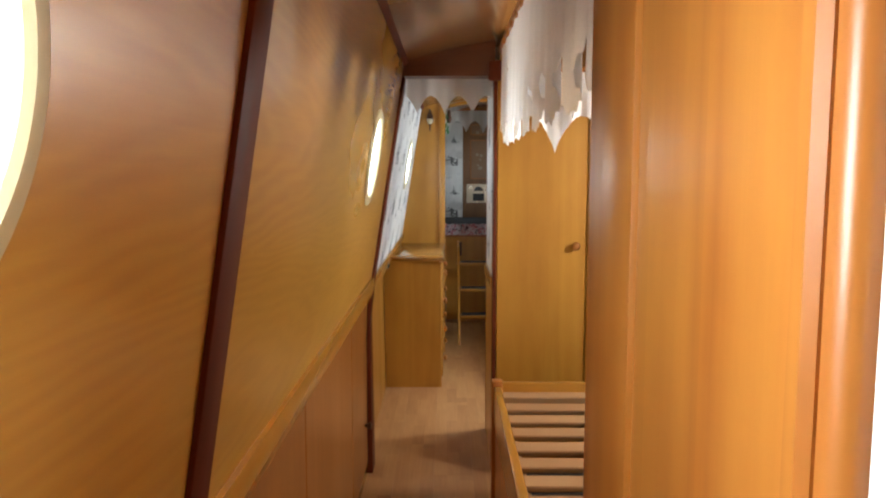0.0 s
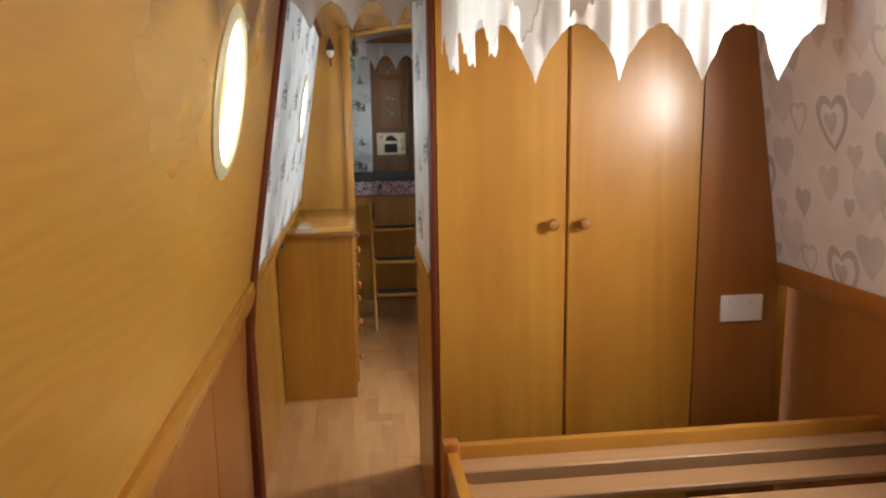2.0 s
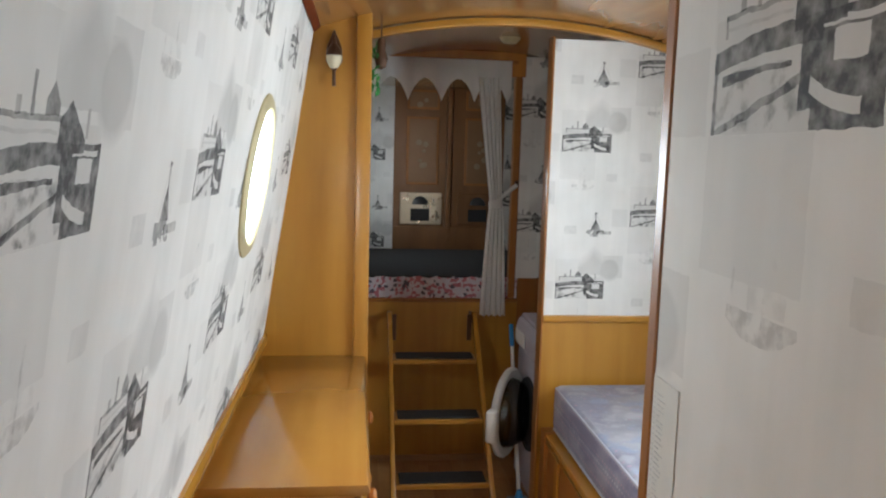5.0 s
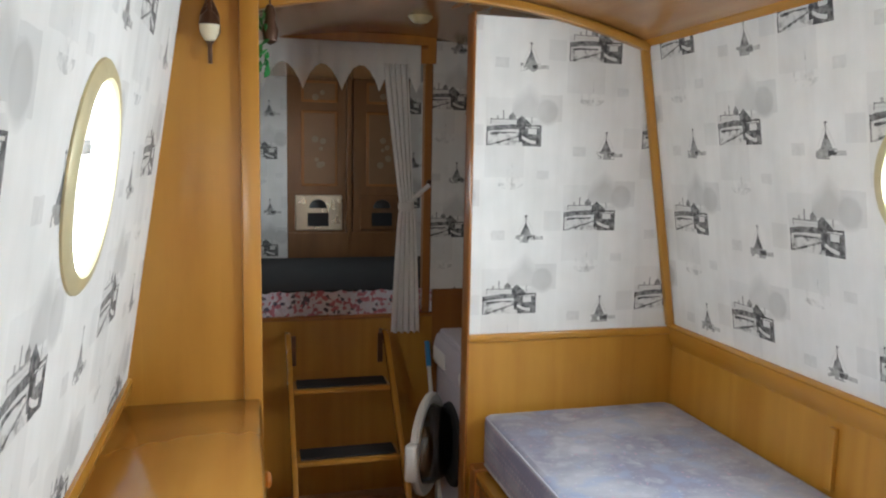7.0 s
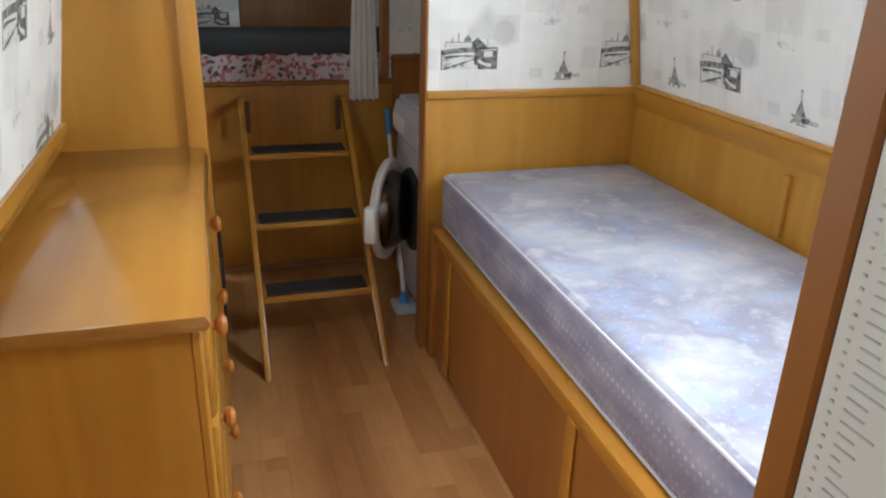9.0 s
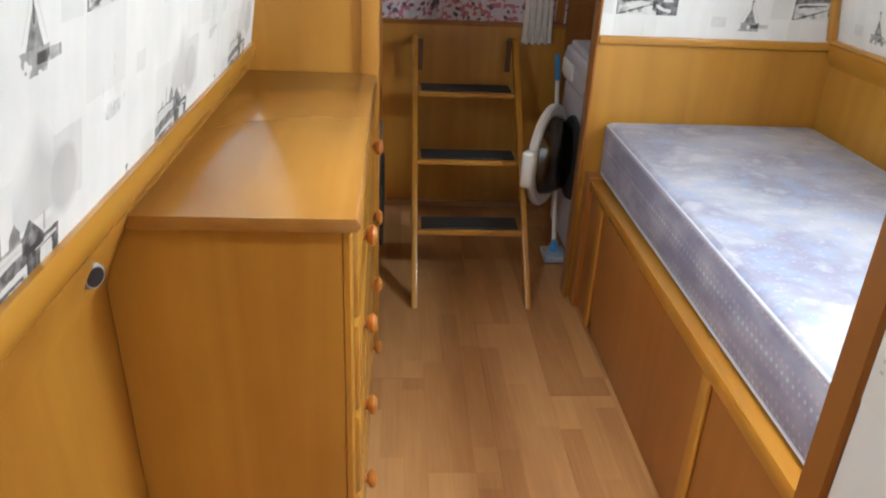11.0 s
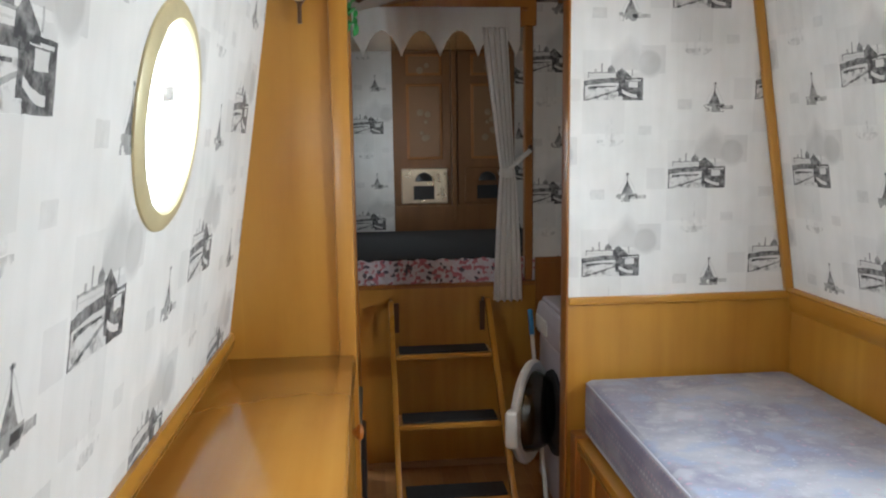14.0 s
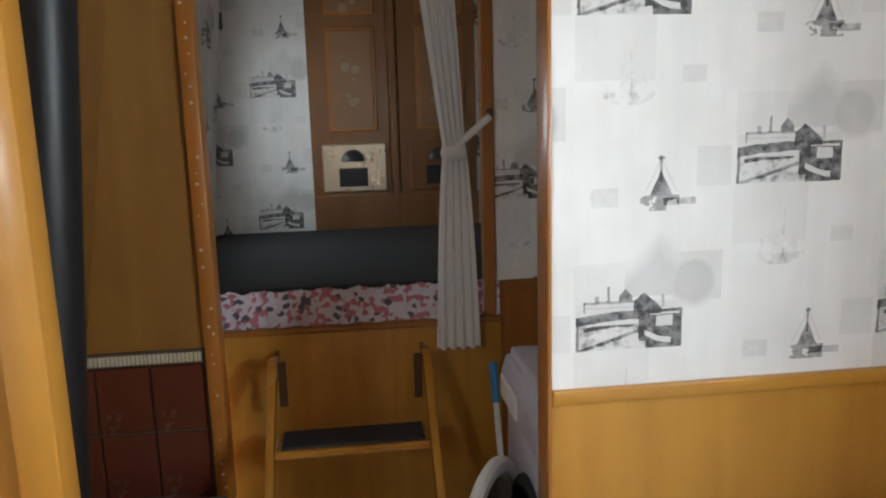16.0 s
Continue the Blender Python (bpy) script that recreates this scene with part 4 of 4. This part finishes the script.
for i in range(22):
    a = rng.uniform(0, 6.28)
    z = 1.85 + 0.16 * rng.random()
    s_ = rng.uniform(0.010, 0.018)
    lf = bmesh.new()
    m = pose(-0.002 + 0.010 * math.cos(a), 6.275 + 0.012 * math.sin(a), z, rng.uniform(30, 110), rng.uniform(-40, 40), math.degrees(a))
    prism([(0, -1), (0.45, -0.3), (0.4, 0.3), (0, 1), (-0.4, 0.3), (-0.45, -0.3)], "z", -0.04, 0.04, lf)
    bmesh.ops.transform(lf, verts=lf.verts, matrix=m @ Matrix.Diagonal((s_, s_, s_, 1)))
    part("leaf", lf, M_GREEN, vine)
so = thing("round_socket", "small round grey socket with a black centre", "socket", (-0.411, 5.05, 0.885))
m = pose(-0.404, 5.05, 0.893, 0, 95, -25) @ Matrix.Diagonal((0.68, 0.68, 0.8, 1))
part("ring", lathe([(0.030, 0), (0.030, 0.006), (0.026, 0.010), (0.019, 0.008), (0.019, 0.0)], m, 28), plain("grey_plastic", (0.40, 0.39, 0.36), 0.5), so)
part("insert", lathe([(0.0225, 0), (0.0225, 0.0112), (0.0, 0.012)], m, 20), M_BLACK, so)

# ---- single bunk ----
bu = thing("bunk", "wooden bunk base with framed reddish panels", "bed", (1.1, 5.4, 0))
part("front_panel", box(0.735, 0.765, 4.32, 6.56, 0.06, 0.50, 0), M_TEAK, bu)
part("plinth", box(0.742, 0.77, 4.32, 6.56, 0.0, 0.06, 0), M_TEAK, bu)
part("top_rail", box(0.722, 0.775, 4.32, 6.565, 0.478, 0.522, 0.006, segments=2), M_HONEY_Y, bu)
part("deck", box(0.77, 1.53, 4.32, 6.565, 0.488, 0.512, 0), M_HONEY_Y, bu)
for y in (4.45, 5.385, 6.34):
    part("batten", box(0.724, 0.736, y - 0.022, y + 0.022, 0.02, 0.476, 0.004), M_HONEY, bu)
part("end_post", box(0.716, 0.775, 6.50, 6.566, 0.0, 0.53, 0.004), M_TEAK, bu)
mat = thing("mattress", "thin lilac-blue damask mattress lying on the bunk", "mattress", (1.15, 5.4, 0.52))
mb = box(0.758, 1.505, 4.36, 6.555, 0.524, 0.720, 0.032, segments=4)
bmesh.ops.subdivide_edges(mb, edges=[e for e in mb.edges if e.calc_length() > 0.3], cuts=23, use_grid_fill=True)
for f in mb.faces:
    f.material_index = 1 if abs(f.normal.z) < 0.4 else 0
for v in mb.verts:
    if v.co.z > 0.718 and 0.79 < v.co.x < 1.49:
        v.co.z += 0.006 * math.sin(v.co.x * 17) * math.sin(v.co.y * 11) - 0.003
part("cover", mb, [M_TICK, M_BORDER], mat)
for z in (0.708, 0.537):
    o = [(0.762, 4.39), (0.762, 6.525), (0.788, 6.551), (1.475, 6.551), (1.50, 6.525), (1.50, 4.39), (1.475, 4.364), (0.788, 4.364)]
    bm = bmesh.new()
    for a, b_ in zip(o, o[1:] + o[:1]):
        rod((*a, z), (*b_, z), 0.0045, 6, bm)
    part("piping", bm, plain("white_piping", (0.46, 0.46, 0.53), 0.7), mat, "pale piped seam")
hk = thing("wall_strap", "short upright wooden block on the bunk side lining", "trim", (1.5, 5.55, 0.8))
part("block", box(1.512, 1.530, 5.735, 5.762, 0.72, 0.90, 0.003), M_HONEY, hk)

# ---- notice on the wardrobe side ----
no = thing("notice", "white printed list pinned to the wallpaper, unreadable", "notice", (0.231, 4.28, 1.235))
part("sheet", box(0.2308, 0.2316, 4.255, 4.310, 1.235, 1.44, 0), M_PAPER, no)
for i in range(34):
    z = 1.425 - 0.0052 * i
    part("line", box(0.2300, 0.2307, 4.303, 4.3046, z - 0.0005, z + 0.0005, 0), M_INK, no)
    part("line", box(0.2300, 0.2307, 4.298 - rng.uniform(0.004, 0.018), 4.298, z - 0.0004, z + 0.0004, 0), M_INK, no)

# ---- end cabin: raised bed, ladder, curtain, doors ----
eb = thing("raised_bed", "raised bed built across the end cabin with a wood front", "bed", (0.35, 8.1, 0))
part("front", box(-0.05, 0.80, 7.50, 7.525, 0.0, 0.875, 0.003), M_HONEY, eb)
part("lip", box(-0.05, 0.80, 7.490, 7.53, 0.872, 0.892, 0.005), M_TEAK, eb)
part("deck", box(-0.3, 1.25, 7.525, 8.78, 0.80, 0.875, 0), M_UNDER, eb)
cvb = bmesh.new()
n = 110
grid = []
for i in range(n + 1):
    x = -0.045 + 0.84 * i / n
    e = 1.004 + 0.004 * math.sin(i * 0.5) + 0.003 * rng.uniform(-1, 1)
    grid.append([cvb.verts.new((x, 7.505 + 0.008 * math.sin(i * 0.5) * (1 - k), z)) for k, z in ((0, 0.893), (0.4, 0.93), (0.8, 0.975), (1, e))] + [cvb.verts.new((x, 7.55, e - 0.012))])
for a, b_ in zip(grid, grid[1:]):
    for j in range(4):
        cvb.faces.new((a[j], b_[j], b_[j + 1], a[j + 1]))
cv = thing("coverlet", "pink and white floral coverlet along the bed edge", "bedding", (0.35, 7.52, 0.9))
ob = part("cloth", cvb, M_FLORAL, cv)
ob.modifiers.new("thickness", "SOLIDIFY").thickness = 0.006
bl = thing("blanket", "charcoal blanket spread over the raised bed", "bedding", (0.4, 8.15, 0.88))
part("cloth", box(-0.27, 1.24, 7.545, 8.74, 0.876, 1.0, 0.03, segments=3), M_DARKCLOTH, bl)
solid("wall_cabin_end", wall_panel(lambda u, v: (u, 8.80, v), -0.4, 1.3, 0.0, 2.2, (), 0.06, (0, 1, 0), (0.084, -1.60, 1)), M_HARBOUR, "harbour wallpaper beside the end doors", "wall", "structure")
solid("ceiling_cabin_drop", box(-0.3, 1.3, 7.60, 8.8, 2.10, 2.14, 0), M_CEIL, "dim varnished wood cabin ceiling", "ceiling", "structure")
M_DOOR = wood("end_door_oak", (0.23, 0.105, 0.036), (0.12, 0.047, 0.015), "z", 0.35, 0.25, 0.15)
M_ROSE = plain("painted_rose_panel", (0.24, 0.125, 0.055), 0.4, 0, 0.2, 12)
ED = []
for x0, nm in ((0.185, "a"), (0.585, "b")):
    d = thing("cabin_door", "panelled wooden cabin door with painted flowers and a brass plate", "door", (x0 + 0.18, 8.79, 1.0), "end cabin doors")
    part("leaf", box(x0, x0 + 0.36, 8.765, 8.795, 0.95, 2.10, 0.003), M_DOOR, d)
    for z0, z1 in ((1.44, 1.90), (1.95, 2.08)):
        part("frame", box(x0 + 0.085, x0 + 0.305, 8.756, 8.766, z0, z1, 0.005), M_TEAK, d)
        pnl = part("panel", box(x0 + 0.10, x0 + 0.29, 8.752, 8.758, z0 + 0.015, z1 - 0.015, 0.003), M_ROSE, d, "panel painted with pale flowers")
        for q in range(6 if z0 < 1.6 else 2):
            px, pz = x0 + 0.195 + rng.uniform(-0.035, 0.035), (z0 + z1) / 2 - 0.03 + rng.uniform(-0.07, 0.09) * (1 if z0 < 1.6 else 0.4)
            part("flower", lathe([(rng.uniform(0.012, 0.022), 0), (0.010, 0.0015), (0, 0.002)], pose(px, 8.752, pz, 90, 0, 0), 9), plain("flower_paint", (0.30, 0.22, 0.14), 0.5) if q == 0 and not ED else ED[0], pnl)
            if not ED:
                ED.append(bpy.data.materials["flower_paint"])
    pl = part("lock_plate", box(x0 + 0.045, x0 + 0.335, 8.752, 8.768, 1.165, 1.385, 0.006), M_STEEL if nm == "a" else M_DOOR, d, "shiny brass lock plate" if nm == "a" else "")
    part("slot", box(x0 + 0.12, x0 + 0.25, 8.748, 8.753, 1.19, 1.275, 0.004), M_BLACK, pl)
    cup_ = lathe([(0.055, 0), (0.050, 0.02), (0.03, 0.032), (0, 0.035)], pose(x0 + 0.185, 8.750, 1.305, 90, 0, 0), 18)
    bmesh.ops.bisect_plane(cup_, geom=cup_.verts[:] + cup_.edges[:] + cup_.faces[:], plane_co=(0, 0, 1.305), plane_no=(0, 0, -1), clear_outer=True)
    part("cup_handle", cup_, M_BLACK, pl)
    part("bolt", box(x0 + 0.293, x0 + 0.308, 8.742, 8.752, 1.19, 1.345, 0.003), M_STEEL, pl)
solid("trim_end_door_mullion", box(0.548, 0.582, 8.755, 8.798, 0.95, 2.10, 0.006), M_DOOR, "upright between the cabin doors", "trim", "structure")
solid("trim_end_door_sill", box(0.185, 0.95, 8.757, 8.798, 0.95, 1.15, 0.004), M_DOOR, "wooden board below the cabin doors", "trim", "structure")

# papered wall beside the bed opening, behind the washing machine
solid("wall_bed_front", wall_panel(lambda u, v: (u, 7.512, v), 0.785, 1.25, 1.0, 2.16, (), 0.03, (0, 1, 0), (-0.146, -1.25, 1)), M_HARBOUR, "harbour wallpaper in the dim corner beside the bed opening", "wall", "structure")
solid("wall_bed_front_lower", box(0.80, 1.25, 7.506, 7.54, 0.0, 1.0, 0), M_TEAK, "dark wood lining below the wallpaper", "wall", "structure")
solid("trim_bed_front_dado", box(0.80, 1.25, 7.492, 7.506, 0.975, 1.003, 0.004), M_TEAK, "thin wooden dado strip", "trim", "structure")
wb = thing("wall_box", "small brown wooden box fixed to the wallpaper", "box", (1.05, 7.50, 1.70))
part("case", box(0.95, 1.15, 7.44, 7.511, 1.70, 1.83, 0.006), M_TEAK, wb)
part("lid", box(0.945, 1.155, 7.43, 7.511, 1.831, 1.842, 0.003), M_TEAK, wb)

fr = solid("trim_bed_opening_head", box(-0.05, 0.80, 7.50, 7.545, 2.055, 2.18, 0.004), M_CHERRY, "wooden beam above the bed opening", "trim", "structure")
solid("trim_bed_opening_post", box(0.748, 0.784, 7.495, 7.55, 0.895, 2.054, 0.004), M_TEAK, "wooden post beside the bed opening", "trim", "structure")
v4 = valance("bed_opening_valance", "white lace valance with pointed scallops over the raised bed", lambda s, o: (-0.025 + s, 7.475 + o), 0.745, 4.38, 2.13, 1.912, 2.03, 0.735, 0.005)
part("rod", rod((-0.03, 7.485, 2.125), (0.755, 7.485, 2.125), 0.008), M_CHERRY, v4)
cu_ = thing("curtain", "white net curtain gathered with a tieback", "curtain", (0.66, 7.46, 0.8))
bm = bmesh.new()
cols = []
for i in range(41):
    a = i / 40
    col = []
    for j in range(31):
        z = 2.04 - 1.23 * j / 30
        k = max(0.0, (2.04 - z) / 0.64)
        if z > 1.40:
            mid, half = 0.600 + 0.058 * k, 0.058 - 0.026 * k
        else:
            q = (1.40 - z) / 0.59
            mid, half = 0.658 - 0.0 * q, 0.032 + 0.034 * q ** 0.6
        ripple = 0.010 * math.sin(a * 28 + j * 0.05)
        col.append(bm.verts.new((mid + half * (2 * a - 1), 7.452 + ripple, z + 0.004 * math.sin(a * 28))))
    cols.append(col)
for a, b_ in zip(cols, cols[1:]):
    for j in range(30):
        bm.faces.new((a[j], b_[j], b_[j + 1], a[j + 1]))
ob = part("net", bm, M_LACE, cu_)
ob.modifiers.new("thickness", "SOLIDIFY").thickness = 0.002
part("tieback", rod((0.640, 7.448, 1.40), (0.765, 7.46, 1.50), 0.011, 8), M_LACE, cu_, "white cloth tieback")
part("wrap", lathe([(0.026, -0.02), (0.030, 0), (0.026, 0.02)], pose(0.655, 7.452, 1.40) @ Matrix.Diagonal((1.3, 0.8, 1, 1)), 14), M_LACE, cu_)
part("hook", lathe([(0.012, 0), (0.016, 0.01), (0.008, 0.02)], pose(0.775, 7.47, 1.51, 0, -90, 0), 12), M_BRONZE, cu_, "dark hook")

ld = thing("ladder", "wooden three-step ladder with black treads leaning on the bed", "ladder", (0.34, 6.5, 0))
for x in (0.102, 0.535):
    d = 0.032
    part("stile", prism([(6.478, 0.0), (6.478 + 0.075, 0.0), (7.392, 0.842), (7.345, 0.848), (7.315, 0.835)], "x", x, x + 0.022, bevel=0.003), M_HONEY_Y, ld)
    part("hook_plate", box(x - 0.024 if x > 0.3 else x + 0.0225, x - 0.0005 if x > 0.3 else x + 0.046, 7.352, 7.360, 0.70, 0.835, 0.002), M_BRONZE, ld, "dark metal hook plate")
    part("hook_arm", box(x + 0.004, x + 0.018, 7.37, 7.492, 0.80, 0.825, 0.002), M_BRONZE, ld)
for z, y in ((0.205, 6.70), (0.415, 6.925), (0.635, 7.155)):
    st = part("step", box(0.124, 0.535, y, y + 0.125, z - 0.004, z + 0.018, 0.004), M_HONEY_X, ld)
    part("tread", box(0.140, 0.522, y + 0.014, y + 0.122, z + 0.016, z + 0.026, 0.003), M_RUBBER, st, "black rubber tread")

# washing machine behind the partition, its door standing open, and a mop
wm = thing("washing_machine", "white front-loading washing machine with its round door open", "washing machine", (1.0, 6.96, 0))
part("body", box(0.785, 1.24, 6.665, 7.262, 0.02, 0.835, 0.02, segments=3), M_SHADED_WHITE, wm)
part("top", box(0.775, 1.245, 6.66, 7.267, 0.837, 0.868, 0.012, segments=3), M_SHADED_WHITE, wm)
part("control_panel", prism([(0.785, 0.705), (0.752, 0.715), (0.748, 0.80), (0.762, 0.845), (0.785, 0.852)], "y", 6.662, 7.265, bevel=0.006), M_SHADED_WHITE, wm, "white control panel, coloured lilac-grey for shade")
part("front", box(0.764, 0.786, 6.668, 7.259, 0.05, 0.70, 0.008, segments=2), M_SHADED_WHITE, wm)
# profile runs to the centre: the black disc paints the unlit drum opening
part("gasket_and_dark_drum", lathe([(0.175, 0.0), (0.170, 0.012), (0.150, 0.010), (0.140, -0.004), (0.0, -0.006)], pose(0.7615, 6.975, 0.44, 0, -90, 0), 36), M_RUBBER, wm, "black rubber door gasket, with a black disc for the drum's shade")
part("dial", lathe([(0.024, 0), (0.022, 0.014), (0.0, 0.016)], pose(0.749, 6.78, 0.775, 0, -90, 0), 20), M_WHITE, wm)
part("drawer", box(0.741, 0.75, 7.05, 7.24, 0.735, 0.80, 0.004), M_WHITE, wm)
for x in (0.82, 1.20):
    for y in (6.71, 7.21):
        part("foot", lathe([(0.02, 0), (0.018, 0.025)], pose(x, y, 0.0), 12), M_BLACK, wm)
swing = pose(0.775, 7.185, 0.44, 0, 0, -30)  # hinge on the far side
m = swing @ pose(0, -0.212, 0, 0, 90, 0)
wd = part("door", lathe([(0.164, 0.004), (0.174, -0.010), (0.196, -0.022), (0.210, -0.014), (0.213, 0.004), (0.203, 0.014), (0.174, 0.012), (0.164, 0.004)], m, 48), M_WHITE, wm, "white ring-shaped door")
bowl = [(0.166, 0.003), (0.155, 0.04), (0.125, 0.08), (0.07, 0.10), (0.0, 0.105)]
part("glass_bowl", lathe(bowl + [(r * 0.96, h - 0.005) for r, h in bowl[::-1]], m, 36), M_SMOKE, wd, "smoked glass bowl")
hb = box(-0.030, 0.022, -0.452, -0.398, -0.075, 0.075, 0.014, segments=3)
bmesh.ops.transform(hb, verts=hb.verts, matrix=swing)
part("handle", hb, M_WHITE, wd)
hb = box(-0.012, 0.012, -0.02, 0.02, -0.06, 0.06, 0.004)
bmesh.ops.transform(hb, verts=hb.verts, matrix=swing)
part("hinge", hb, M_STEEL, wd)
br = thing("mop", "white pole mop with a blue grip leaning in the corner", "mop", (0.76, 7.1, 0))
top_, foot_ = Vector((0.752, 7.40, 0.765)), Vector((0.722, 6.93, 0.04))
part("pole", rod(foot_, top_, 0.009), M_WHITE, br)
part("grip", rod(foot_ + (top_ - foot_) * 0.87, top_ + (top_ - foot_) * 0.01, 0.012), M_BLUE, br, "blue plastic grip")
part("head", box(foot_.x - 0.05, foot_.x + 0.05, foot_.y - 0.07, foot_.y + 0.05, 0.004, 0.034, 0.008, segments=2), M_PALEBLUE, br, "pale blue mop head")
part("joint", lathe([(0.022, 0), (0.02, 0.02), (0.011, 0.05)], pose(foot_.x, foot_.y, 0.032), 12), M_BLUE, br)

# ---- ceiling lights: fittings for the added downlights, passage light ----
for x, y, watts, colour in ADDED_DOWN:
    dl = thing("added_downlight", "small round brass ceiling light, added out of view", "ceiling light", (x, y, z_ceiling(x)), "ceiling lights")
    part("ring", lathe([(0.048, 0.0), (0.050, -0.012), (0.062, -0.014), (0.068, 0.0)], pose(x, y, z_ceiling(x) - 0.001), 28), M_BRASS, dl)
cl = thing("cabin_light", "small unlit round brass ceiling light in the passage", "ceiling light", (0.62, 7.05, 2.17), "ceiling lights")
part("ring", lathe([(0.0, -0.028), (0.03, -0.024), (0.045, -0.008), (0.05, 0.0)], pose(0.62, 7.05, z_ceiling(0.62)), 24), M_BRASS, cl)
# ---- floor boards ----
board = {}
for i in range(7):
    x0 = -0.46 + 0.198 * i
    y = -1.5 - (0.43 * i) % 1.2
    while y < 7.5:
        y1 = min(y + 1.2, 7.52)
        lo = max(y, -1.5)
        key = (round(lo - y, 3), round(y1 - y, 3))
        if key not in board:
            board[key] = finish(box(0.0002, 0.1978, key[0] + 0.0003, key[1] - 0.0003, -0.011, 0.0, 0.0006), "plank", M_FLOOR)
        o = new("plank", board[key])
        o.location = (x0, y, 0)
        o.parent = floor
        y += 1.2
